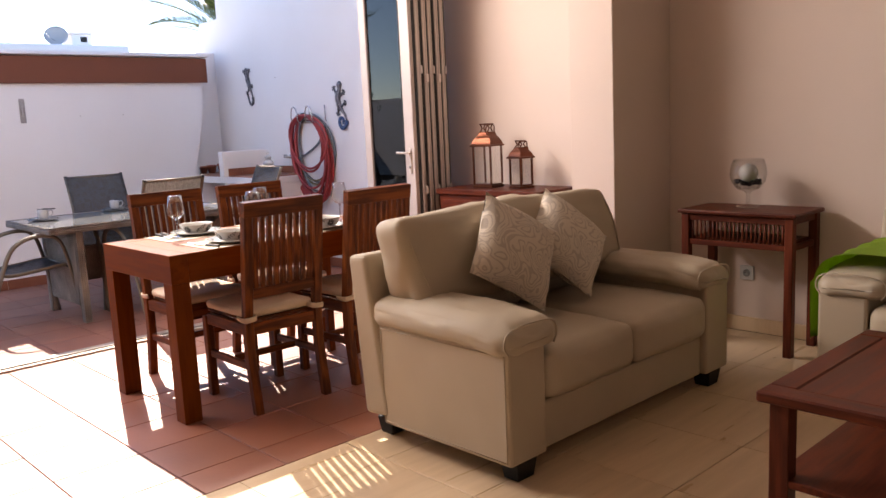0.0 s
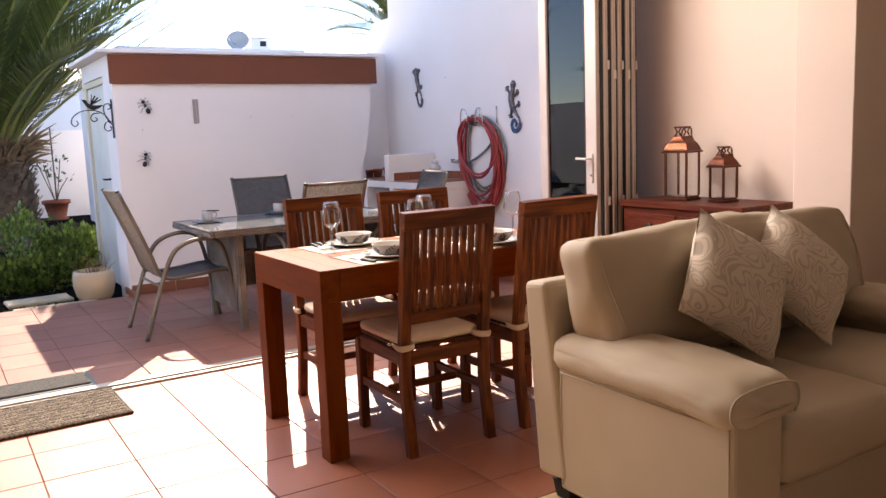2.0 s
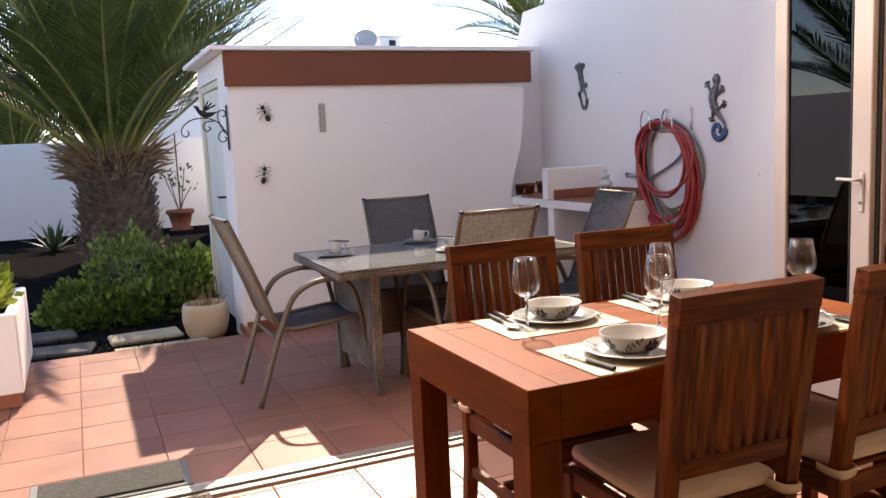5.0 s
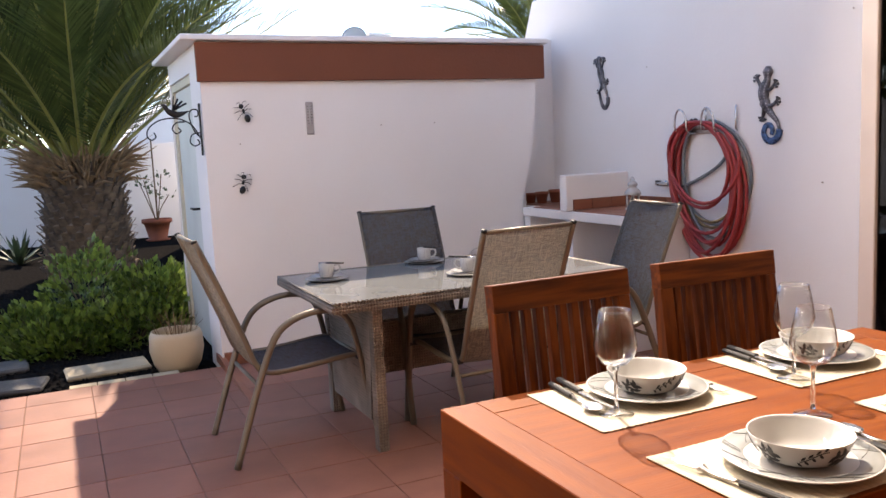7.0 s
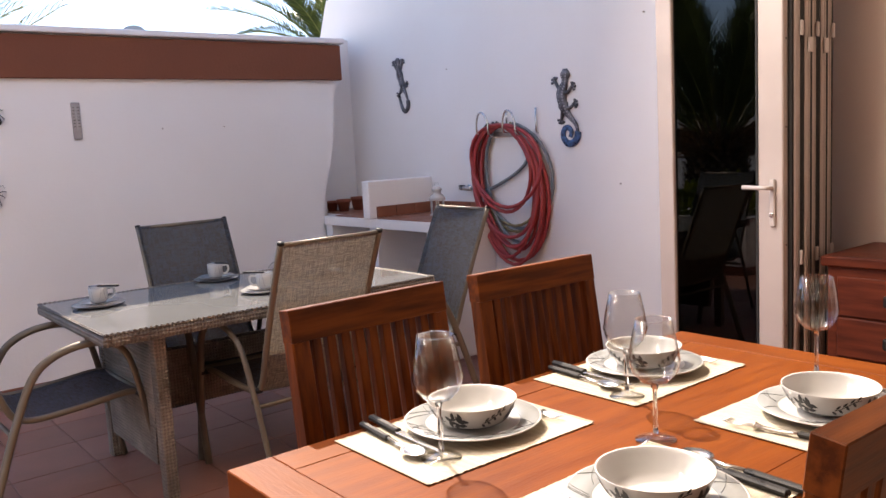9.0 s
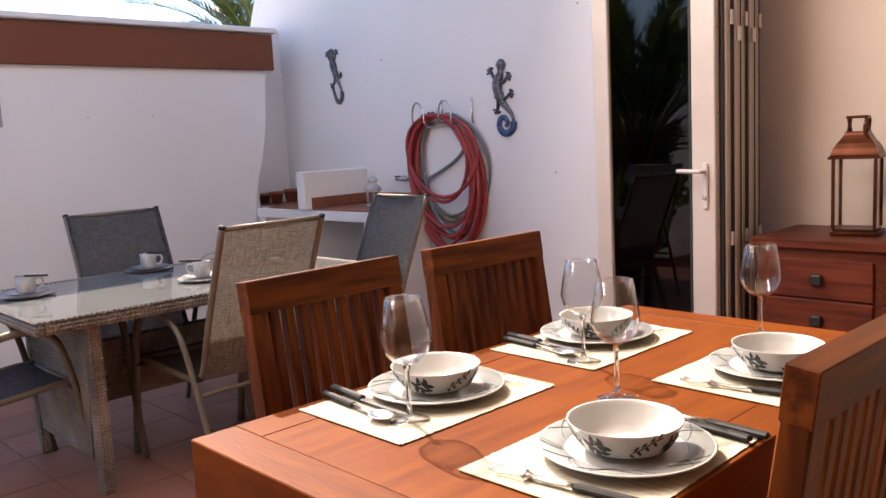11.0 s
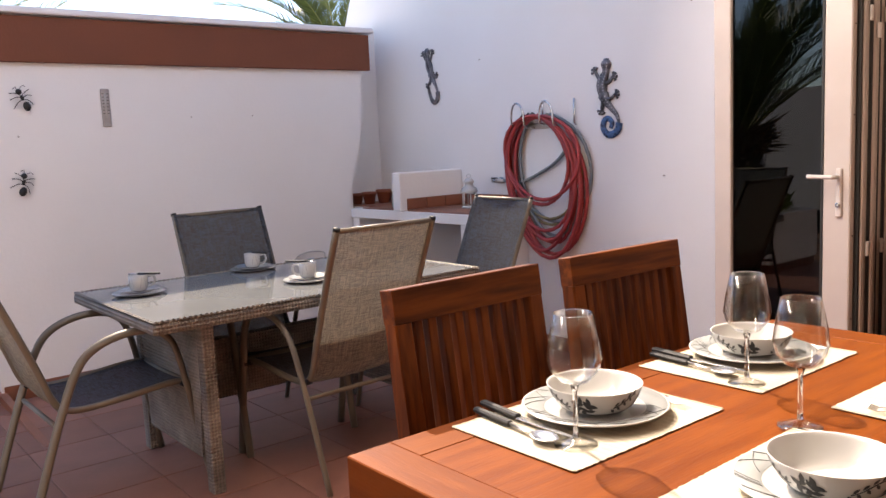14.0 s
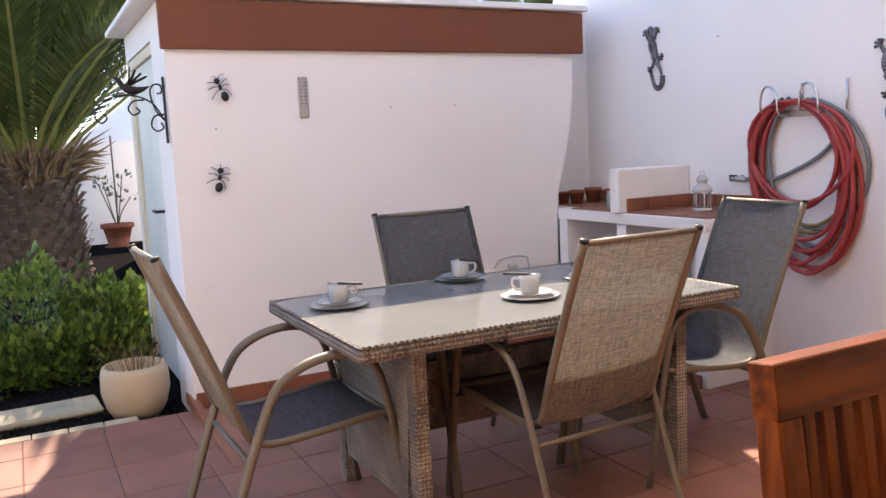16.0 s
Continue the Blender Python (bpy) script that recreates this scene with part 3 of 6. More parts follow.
def sofa(width, seats, label, m, cushion_width, cushion_shift=0.0):
    s = thing("sofa", m, label, "sofa")
    arm, h, d = 0.205, width / 2, 0.43
    part("base", box(-h + arm + 0.002, -d + 0.03, 0.075, h - arm - 0.002, d - 0.16, 0.262, 0.012, 2), M_LEATHER, s)
    bm = box(-h - 0.004, -0.065, -0.335, h + 0.004, 0.065, 0.335, 0.022, 3)
    for v in bm.verts:
        if v.co.y < 0:
            v.co.y += 0.045 * (v.co.z + 0.335) / 0.67 - 0.025
    part("back_frame", moved(bm, pose(0, d - 0.078, 0.435, -5)), M_LEATHER, s)
    sw = (width - 2 * arm) / seats
    for k in range(seats):
        x = -h + arm + sw * (k + 0.5)
        bm = softbox(sw - 0.003, 2 * d - 0.17, 0.19, 0.045, 0.018, 17)
        for v in bm.verts:
            v.co.z -= 0.016 * max(0.0, -v.co.y / d) ** 3
        bm.normal_update()
        part("seat_cushion", moved(wrinkled(drape(bm, 0.005, 6, k * 3.1), 0.003, 5, k + 2.2), pose(x, -0.09, 0.362)), M_LEATHER, s)
    bw, bt, bh = cushion_width, 0.215, 0.36
    bm = softbox(bw, bt, bh, 0.038, 0.028, 23)
    for v in bm.verts:
        u, w = v.co.x / (bw / 2), v.co.z / (bh / 2)
        v.co.x *= 1 - 0.075 * max(0.0, u) * max(0.0, w) + max(0.0, -u) * (0.035 * w - 0.03)
        v.co.z += 0.005 * math.cos(u * 6.2 + 0.6) * max(0.0, w)
        v.co.y *= 1 - 0.18 * (w * 0.5 + 0.5)
    bm.normal_update()
    lean = pose(cushion_shift, d - 0.225, 0.735, -11)
    cushion = part("back_cushion", moved(wrinkled(drape(bm, 0.013, 6, 5.2), 0.006, 4.5, 3.3), lean), M_LEATHER, s)
    for q in (-1, 1):
        edge = []
        for y, z in ((-1, -0.78), (-1.04, 0), (-0.9, 0.78), (-0.62, 0.97), (0, 1.02), (0.62, 0.97), (0.9, 0.78), (1.04, 0), (1, -0.78), (0, -1.0)):
            edge.append((q * (bw / 2 - 0.03) * (1 - 0.05 * max(0.0, q * z)), y * bt / 2 * (1 - 0.18 * (z / 2 + 0.5)), z * bh / 2 * 0.985))
            if q < 0:
                edge[-1] = (edge[-1][0] * (0.97 + 0.035 * z), edge[-1][1], edge[-1][2])
        part("piping", moved(tube(curve(edge + edge[:1], 4), 0.0042, 6), lean), M_LEATHER, cushion)
    for q in (-1, 1):
        x = q * (h - arm / 2)
        part("arm", box(x - arm / 2 + 0.002, -d + 0.004, 0.075, x + arm / 2 - 0.002, d - 0.155, 0.50, 0.012, 2), M_LEATHER, s)
        panel = [(x + q * (arm / 2 - 0.001), y, z) for y, z in ((-d + 0.02, 0.09), (-d + 0.02, 0.48), (d - 0.17, 0.48), (d - 0.17, 0.09))]
        part("piping", tube(panel, 0.0028, 6, closed=True), M_LEATHER, s)
        pad = part("arm_pad", moved(arm_pad(0.285, 2 * d - 0.10, 0.122, 7 * q, q), pose(x - q * 0.030, -0.058, 0.553)), M_LEATHER, s)
        seam = [(x - q * 0.030 + u * 0.143, -d - 0.004 + 0.012 * abs(u), 0.527 + z) for u, z in ((-0.86, -0.045), (-1, -0.01), (-0.88, 0.034), (-0.4, 0.052), (0.4, 0.052), (0.88, 0.034), (1, -0.01), (0.86, -0.045))]
        part("piping", tube(curve(seam, 4), 0.0035, 6), M_LEATHER, pad)
        for y in (-d + 0.06, d - 0.10):
            bm = box(x - 0.055, y - 0.045, 0, x + 0.055, y + 0.045, 0.0745, 0.004)
            for v in bm.verts:
                if v.co.z < 0.03:
                    v.co.x, v.co.y = x + (v.co.x - x) * 0.8, y + (v.co.y - y) * 0.8
            part("foot", bm, M_BLACK, s, "black wooden block foot")
    return s


sofa(1.56, 2, "beige leather two-seat sofa with padded arms", pose(2.77, 2.31, 0), 1.40, -0.045)
sofa(1.9, 2, "beige leather sofa with a green throw over its arm", pose(3.95, 0.51, 0, 0, 0, -90), 1.3)


# ---- patio table ----
def patio_table():
    t = thing("patio_table", pose(2.555, 6.292, 0), "grey-brown wicker patio table with glass top", "table")
    hx, hy, z = 0.748, 0.475, 0.70
    part("glass_top", box(-hx + 0.012, -hy + 0.012, z - 0.008, hx - 0.012, hy - 0.012, z, 0.001), material("grey_table_glass", (0.19, 0.195, 0.19), (0.165, 0.17, 0.165), 2, 0.05, rough_vary=0.02, spec=0.22), t, "grey glass panel")
    for s in (-1, 1):
        part("rim", box(min(s * hx, s * (hx - 0.03)), -hy, z - 0.046, max(s * hx, s * (hx - 0.03)), hy, z - 0.0085, 0.008, 2), M_WICKER, t)
        part("rim", box(-hx + 0.031, min(s * hy, s * (hy - 0.03)), z - 0.046, hx - 0.031, max(s * hy, s * (hy - 0.03)), z - 0.0085, 0.008, 2), M_WICKER, t)
        strand = [(-hx + 0.004 + k * 2 * hx / 150, s * (hy - 0.007), z - 0.004 + 0.004 * (k % 2)) for k in range(150)]
        part("braid", tube(strand, 0.0055, 5), M_WICKER, t)
        strand = [(s * (hx - 0.007), -hy + 0.006 + k * 2 * hy / 92, z - 0.004 + 0.004 * (k % 2)) for k in range(92)]
        part("braid", tube(strand, 0.0055, 5), M_WICKER, t)
        x = s * (hx - 0.22)
        bm = bmesh.new()
        prof = [(-0.30, 0.12), (0.24, 0.12), (0.30, z - 0.05), (-0.36, z - 0.05)]
        for dx in (-0.018, 0.018):
            for y, zz in prof:
                bm.verts.new((x + dx, y, zz))
        bm.verts.ensure_lookup_table()
        bm.faces.new(bm.verts[:4]), bm.faces.new(bm.verts[4:])
        for i in range(4):
            j = (i + 1) % 4
            bm.faces.new((bm.verts[i], bm.verts[j], bm.verts[4 + j], bm.verts[4 + i]))
        part("end_panel", finish(bm), M_WICKER, t)
        for y in (-0.375, 0.29):
            part("leg", box(x - 0.026, y - 0.026, 0, x + 0.026, y + 0.026, z - 0.047, 0.006), M_WICKER, t)
    part("stretcher_panel", box(-hx + 0.24, -0.02, 0.24, hx - 0.24, 0.02, 0.5, 0.006), M_WICKER, t)
    return t


patio_table()


# ---- patio chairs: facing +x ----
def patio_chair():
    c = thing("patio_chair", pose(0, 0, 0), "patio armchair with bronze tube frame and woven sling", "chair", "chairs round the patio table")
    for s in (-1, 1):
        y = s * 0.255
        arch = [(-0.33, y, 0.0), (-0.27, y, 0.18), (-0.20, y, 0.38), (-0.13, y, 0.54), (-0.06, y, 0.605), (0.04, y, 0.635), (0.14, y, 0.63), (0.20, y, 0.59), (0.235, y, 0.50), (0.275, y, 0.28), (0.325, y, 0.0)]
        part("side_arch", tube(curve(arch, 4), 0.0112, 10, flat=1.45), M_FRAME, c)
        y = s * 0.222
        rail = [(-0.425, y, 0.985), (-0.34, y, 0.78), (-0.255, y, 0.56), (-0.215, y, 0.445), (-0.18, y, 0.40), (-0.11, y, 0.385), (0.05, y, 0.395), (0.2, y, 0.41), (0.27, y, 0.405)]
        part("side_rail", tube(curve(rail, 4), 0.0125, 8), M_FRAME, c)
        part("end_cap", moved(lathe([(0, -0.008), (0.013, -0.008), (0.013, 0.002), (0, 0.003)], 10), pose(-0.426, y, 0.987, 0, -22)), M_BLACK, c)
        for x, z in ((-0.19, 0.40), (0.25, 0.40)):
            part("bolt", moved(lathe([(0, -0.02), (0.012, -0.02), (0.012, 0.02), (0, 0.02)], 8), pose(x, s * 0.238, z, 90)), M_BLACK, c)
    for x, z in ((-0.422, 0.977), (0.265, 0.405), (-0.205, 0.34)):
        w = 0.222 if z > 0.35 else 0.24
        part("cross_bar", tube([(x, -w, z), (x, w, z)], 0.009, 8), M_FRAME, c)
    line = curve([(-0.422, 0, 0.98), (-0.34, 0, 0.78), (-0.255, 0, 0.56), (-0.215, 0, 0.445), (-0.17, 0, 0.395), (-0.10, 0, 0.378), (0.05, 0, 0.388), (0.2, 0, 0.405), (0.265, 0, 0.402)], 4)
    for name, off, mt, lab in (("sling", 0.0125, M_SLING, "dark blue-grey woven sling"), ("sling_back", -0.002, M_SLINGT, "tan reverse of the sling")):
        bm = bmesh.new()
        rows = []
        for i, p in enumerate(line):
            d = (line[min(i + 1, len(line) - 1)] - line[max(i - 1, 0)]).normalized()
            nrm = Vector((-d.z, 0, d.x)) if d.x > 0 or d.z < 0 else Vector((d.z, 0, -d.x))
            rows.append([bm.verts.new(p + nrm * (off - 0.012 * (1 - v * v)) + Vector((0, v * (0.227 if off > 0 else 0.212), 0))) for v in (-1, -0.6, -0.2, 0.2, 0.6, 1)])
        for a, b in zip(rows, rows[1:]):
            for k in range(5):
                bm.faces.new((a[k], a[k + 1], b[k + 1], b[k]))
        part(name, finish(bm, True), mt, c, lab)
    return c


PCHAIR = patio_chair()
PCHAIR.matrix_world = pose(1.735, 6.30, 0, 0, 0, 1)
for x, y, a in ((2.54, 6.475, -91), (2.55, 5.92, 93), (3.27, 6.11, 174)):
    copy_thing(PCHAIR, pose(x, y, 0, 0, 0, a))


# ---- barbecue counter in the corner ----
def barbecue():
    b = thing("barbecue_counter", pose(0, 0, 0), "white masonry barbecue counter with terracotta tiled top", "barbecue")
    part("top_slab", box(3.93, 6.62, 0.79, X_G - 0.002, Y_S - 0.002, 0.85, 0.004), M_WHITE, b)
    part("top_slab", box(4.065, Y_S + 0.001, 0.79, X_G - 0.002, 8.155, 0.85, 0.004), M_WHITE, b)
    part("partition", box(3.90, 7.225, 0.853, X_G - 0.002, 7.305, 1.095, 0.006), M_WHITE, b)
    for y in (6.62, 7.22, 7.765):
        part("pier", box(3.94, y, 0, X_G - 0.002, y + 0.08, 0.789, 0.004), M_WHITE, b)
    for k in range(4):
        y = 7.31 + k * 0.212
        x0 = 3.95 if y + 0.2 < Y_S else 4.07
        part("tile", box(x0, y, 0.851, 4.18, y + 0.208, 0.859, 0.002), M_SKIRT, b)
        part("tile", box(4.184, y, 0.851, X_G - 0.014, y + 0.208, 0.859, 0.002), M_SKIRT, b)
        part("splash_tile", box(X_G - 0.012, y, 0.86, X_G - 0.003, y + 0.208, 0.93, 0.002), M_SKIRT, b)
    for k in range(3):
        y = 6.63 + k * 0.198
        part("tile", box(3.95, y, 0.851, 4.18, y + 0.194, 0.859, 0.002), M_SKIRT, b)
        part("tile", box(4.184, y, 0.851, X_G - 0.014, y + 0.194, 0.859, 0.002), M_SKIRT, b)
        part("splash_tile", box(X_G - 0.012, y, 0.86, X_G - 0.003, y + 0.194, 0.93, 0.002), M_SKIRT, b)
    for k in range(3):
        x = 3.95 + k * 0.155
        part("splash_tile", box(x, 7.213, 0.86, x + 0.151, 7.223, 0.93, 0.002), M_SKIRT, b)
    return b


barbecue()


# ---- chest of drawers against the pink-lit wall ----
def chest():
    c = thing("chest_of_drawers", pose(4.215, 3.885, 0), "red-brown wooden chest of drawers with square iron knobs", "chest")
    hx, hy, h = 0.205, 0.445, 0.775
    part("body", box(-hx, -hy, 0.05, hx, hy, h, 0.003), M_DARKW[1], c)
    part("top", box(-hx - 0.02, -hy - 0.02, h + 0.001, hx + 0.02, hy + 0.02, h + 0.04, 0.006), M_DARKW[1], c)
    for sx in (-1, 1):
        for sy in (-1, 1):
            part("foot", box(sx * (hx - 0.03) - 0.025, sy * (hy - 0.03) - 0.025, 0, sx * (hx - 0.03) + 0.025, sy * (hy - 0.03) + 0.025, 0.049), M_DARKW[2], c)
    for r in range(4):
        for q in range(2):
            y0 = -hy + 0.04 + q * 0.42
            z0 = 0.128 + r * 0.155
            dr = part("drawer", box(-hx - 0.012, y0, z0, -hx - 0.001, y0 + 0.39, z0 + 0.147, 0.004), M_DARKW[1], c)
            part("knob", box(-hx - 0.035, y0 + 0.173, z0 + 0.050, -hx - 0.0125, y0 + 0.217, z0 + 0.094, 0.008, 2), M_IRON, dr, "square dark iron knob")
    return c


chest()


# ---- console table ----
def console():
    c = thing("console_table", pose(4.215, 2.11, 0), "dark mahogany console table with slatted apron", "table")
    hx, hy, h = 0.17, 0.32, 0.75
    part("tabletop", box(-hx - 0.01, -hy - 0.01, h - 0.022, hx + 0.01, hy + 0.01, h, 0.006, 2), M_DARKW[1], c)
    for sx in (-1, 1):
        for sy in (-1, 1):
            bm = box(sx * (hx - 0.025) - 0.022, sy * (hy - 0.03) - 0.022, 0, sx * (hx - 0.025) + 0.022, sy * (hy - 0.03) + 0.022, h - 0.023, 0.003)
            part("leg", bm, M_DARKW[2], c)
        part("apron_rail", box(sx * (hx - 0.025) - 0.012, -hy + 0.053, h - 0.06, sx * (hx - 0.025) + 0.012, hy - 0.053, h - 0.024, 0.002), M_DARKW[1], c)
        part("apron_rail", box(sx * (hx - 0.025) - 0.012, -hy + 0.053, h - 0.195, sx * (hx - 0.025) + 0.012, hy - 0.053, h - 0.165, 0.002), M_DARKW[1], c)
        part("end_rail", box(-hx + 0.048, sx * (hy - 0.03) - 0.012, h - 0.06, hx - 0.048, sx * (hy - 0.03) + 0.012, h - 0.024, 0.002), M_DARKW[0], c)
        part("end_rail", box(-hx + 0.048, sx * (hy - 0.03) - 0.012, h - 0.195, hx - 0.048, sx * (hy - 0.03) + 0.012, h - 0.165, 0.002), M_DARKW[0], c)
    for k in range(22):
        y = -hy + 0.068 + k * 0.0240
        part("spindle", tube([(-hx + 0.025, y, h - 0.166), (-hx + 0.025, y, h - 0.059)], 0.006, 6), M_DARKW[2], c)
    part("shelf", box(-hx + 0.04, -hy + 0.05, h - 0.164, hx - 0.04, hy - 0.05, h - 0.152, 0.002), M_DARKW[1], c)
    return c


console()


# ---- coffee table ----
def coffee_table():
    c = thing("coffee_table", pose(2.72, 0.72, 0), "dark red-brown wooden coffee table with lower shelf", "table")
    hx, hy, h = 0.45, 0.415, 0.45
    part("tabletop", box(-hx + 0.09, -hy + 0.09, h - 0.03, hx - 0.09, hy - 0.09, h - 0.002, 0.002), M_DARKW[0], c)
    for s in (-1, 1):
        part("top_border", box(min(s * hx, s * (hx - 0.088)), -hy, h - 0.035, max(s * hx, s * (hx - 0.088)), hy, h, 0.006), M_DARKW[1], c)
        part("top_border", box(-hx + 0.089, min(s * hy, s * (hy - 0.088)), h - 0.035, hx - 0.089, max(s * hy, s * (hy - 0.088)), h, 0.006), M_DARKW[0], c)
        for q in (-1, 1):
            bm = box(s * (hx - 0.06) - 0.03, q * (hy - 0.06) - 0.03, 0, s * (hx - 0.06) + 0.03, q * (hy - 0.06) + 0.03, h - 0.036, 0.003)
            part("leg", bm, M_DARKW[2], c)
    part("shelf", box(-hx + 0.035, -hy + 0.035, 0.15, hx - 0.035, hy - 0.035, 0.175, 0.003), M_DARKW[0], c)
    return c


coffee_table()


# ---- folding glass doors, stacked open inside the sill ----
M_HINGE = material("cream_plastic", (0.60, 0.55, 0.52), None, 4, 0.4)


def folding_doors():
    xs = [3.88, 3.931, 3.99, 4.05, 4.11, 4.17]
    y0, y1 = 4.435, 4.99
    for i, x in enumerate(xs):
        d = thing("door_%d" % (i + 1), pose(x, 0, 0), "folded aluminium glass door leaf standing open", "glass door", "leaves of the folding door")
        th = 0.045
        st = 0.10 if i == 0 else 0.06
        ys = (y0, y1) if i == 0 else (y0 - 0.03 + 0.01 * (i % 2), y1)
        part("stile", box(0, ys[0], 0.02, th, ys[0] + st, HEAD - 0.07, 0.004), M_ALU, d)
        part("stile", box(0, ys[1] - 0.075, 0.02, th, ys[1], HEAD - 0.07, 0.004), M_ALU, d)
        part("rail", box(0.001, ys[0] + st, 0.02, th - 0.001, ys[1] - 0.075, 0.12, 0.004), M_ALU, d)
        part("rail", box(0.001, ys[0] + st, HEAD - 0.15, th - 0.001, ys[1] - 0.075, HEAD - 0.07, 0.004), M_ALU, d)
        part("pane", box(0.018, ys[0] + st, 0.12, 0.024, ys[1] - 0.075, HEAD - 0.15), M_TINT, d, "dark tinted glass pane")
        part("gasket", box(-0.0015, ys[0] + st, 0.12, 0.004, ys[0] + st + 0.008, HEAD - 0.15), M_RUBBER_GAP, d)
        part("gasket", box(th - 0.012, ys[0] - 0.003, 0.03, th - 0.004, ys[0] - 0.0002, HEAD - 0.08), M_RUBBER_GAP, d)
        if i:
            # black strip fills the gap to the neighbouring leaf, in place of its shade
            part("gap_shade", box(-0.0145, ys[0] + 0.006, 0.03, -0.0005, ys[0] + 0.03, HEAD - 0.08), M_RUBBER_GAP, d, "black strip standing in for the shaded gap between leaves")
            part("groove", box(0.014 + 0.004 * (i % 2), ys[0] - 0.0022, 0.03, 0.026 + 0.004 * (i % 2), ys[0] - 0.0002, HEAD - 0.08), M_RAIL, d)
            for z in ((0.78, 1.63) if i % 2 else (1.57,)):
                part("hinge", box(0.004 + 0.02 * (i % 2), ys[0] - 0.012, z, 0.03 + 0.012 * (i % 2), ys[0] - 0.0035, z + 0.055, 0.003), M_HINGE, d, "pale hinge block")
        if i == 0:
            part("edge_plate", box(th + 0.0, y0 - 0.004, 0.9, th + 0.022, y0 + 0.02, 1.25, 0.002), M_STEEL, d)
            h = part("handle_plate", box(-0.012, y0 + 0.027, 0.93, -0.0005, y0 + 0.049, 1.11, 0.004), M_HINGE, d)
            part("keyhole", moved(lathe([(0, 0), (0.009, 0), (0.009, 0.004), (0.006, 0.0045), (0, 0.003)], 14), pose(-0.0125, y0 + 0.038, 0.975, 0, -90)), M_STEEL, h)
            for z in (0.55, 0.86, 1.30, 1.62, 1.94, 2.25):
                part("screw", moved(lathe([(0, 0), (0.004, 0), (0.003, 0.0015), (0, 0.001)], 8), pose(th / 2, y0 - 0.0002, z, 90)), M_RUBBER_GAP, d)
            part("lever", tube(curve([(-0.012, y0 + 0.04, 1.078), (-0.045, y0 + 0.04, 1.078), (-0.05, y0 + 0.06, 1.079), (-0.05, y0 + 0.135, 1.081)], 4), 0.008, 8), M_HINGE, h, "white lever handle")


folding_doors()


# ---- soft furnishings ----
M_PAISLEY = material("paisley_fabric", (0.56, 0.50, 0.42), (0.44, 0.37, 0.28), 6, 0.85, 0.3, 160)
pn, pl = M_PAISLEY.node_tree.nodes, M_PAISLEY.node_tree.links
scroll = pn.new("ShaderNodeTexNoise")
scroll.inputs["Scale"].default_value, scroll.inputs["Detail"].default_value, scroll.inputs["Distortion"].default_value = 7.0, 0.5, 1.6
pl.new(pn["Texture Coordinate"].outputs["Object"], scroll.inputs["Vector"])
bands = pn.new("ShaderNodeMath")
bands.operation = "PINGPONG"
bands.inputs[1].default_value = 0.05
pl.new(scroll.outputs["Fac"], bands.inputs[0])
sharp = pn.new("ShaderNodeMapRange")
sharp.inputs["From Min"].default_value, sharp.inputs["From Max"].default_value = 0.014, 0.02
pl.new(bands.outputs[0], sharp.inputs["Value"])
mixc = pn.new("ShaderNodeMix")
mixc.data_type = "RGBA"
pl.new(sharp.outputs[0], mixc.inputs["Factor"])
mixc.inputs[6].default_value, mixc.inputs[7].default_value = (0.45, 0.39, 0.325, 1), (0.60, 0.53, 0.44, 1)
pl.new(mixc.outputs[2], pn["Principled BSDF"].inputs["Base Color"])


def pillow(m, seed):
    t = thing("throw_pillow", m, "cream and grey paisley throw pillow leaning on the sofa", "pillow", "pillows on the sofa")
    n_ = 18
    bm = bmesh.new()
    for s in (1, -1):
        g = []
        for i in range(n_ + 1):
            row = []
            for j in range(n_ + 1):
                u, v = 2 * i / n_ - 1, 2 * j / n_ - 1
                th = 0.085 * max(0, (1 - abs(u) ** 2.4) * (1 - abs(v) ** 2.4)) ** 0.55
                pin = 1 - 0.05 * ((1 - u * u) * abs(v) ** 3 + (1 - v * v) * abs(u) ** 3)
                p = Vector((u * 0.196 * pin, v * 0.196 * pin, s * th))
                p.z += 0.010 * noise.noise(p * 9 + Vector((seed, 0, s)))
                row.append(bm.verts.new(p))
            g.append(row)
        for i in range(n_):
            for j in range(n_):
                bm.faces.new((g[i][j], g[i + 1][j], g[i + 1][j + 1], g[i][j + 1]))
    bmesh.ops.remove_doubles(bm, verts=bm.verts, dist=0.002)
    part("cover", finish(bm, True), M_PAISLEY, t)
    return t


pillow(pose(2.50, 2.285, 0.745, 66, 0, -4) @ pose(0, 0, 0, 0, 0, -35), 1)
pillow(pose(2.92, 2.34, 0.725, 60, 0, -4) @ pose(0, 0, 0, 0, 0, -47), 4)

throw = thing("throw_blanket", pose(3.83, 1.32, 0), "bright green throw draped over the sofa arm", "blanket")
M_GREEN = material("lime_green_fleece", (0.30, 0.46, 0.035), (0.23, 0.36, 0.025), 6, 0.95, 0.5, 120)
bm = bmesh.new()
rows = []
line = curve([(0, 0.165, 0.26), (0, 0.162, 0.42), (0, 0.158, 0.55), (0, 0.12, 0.628), (0, 0.02, 0.655), (0, -0.12, 0.66), (0, -0.30, 0.67)], 5)
for i, p in enumerate(line):
    rows.append([bm.verts.new(p + Vector((-0.28 + 0.56 * k / 18, 0.010 * math.sin(k * 1.3 + i * 0.2) + (0.012 if i < 10 else 0), 0.006 * math.cos(k * 1.1 + i * 0.3) + 0.012 * math.sin(k * 0.5) * (i < 6)))) for k in range(19)])
for a, b in zip(rows, rows[1:]):
    for k in range(18):
        bm.faces.new((a[k], a[k + 1], b[k + 1], b[k]))
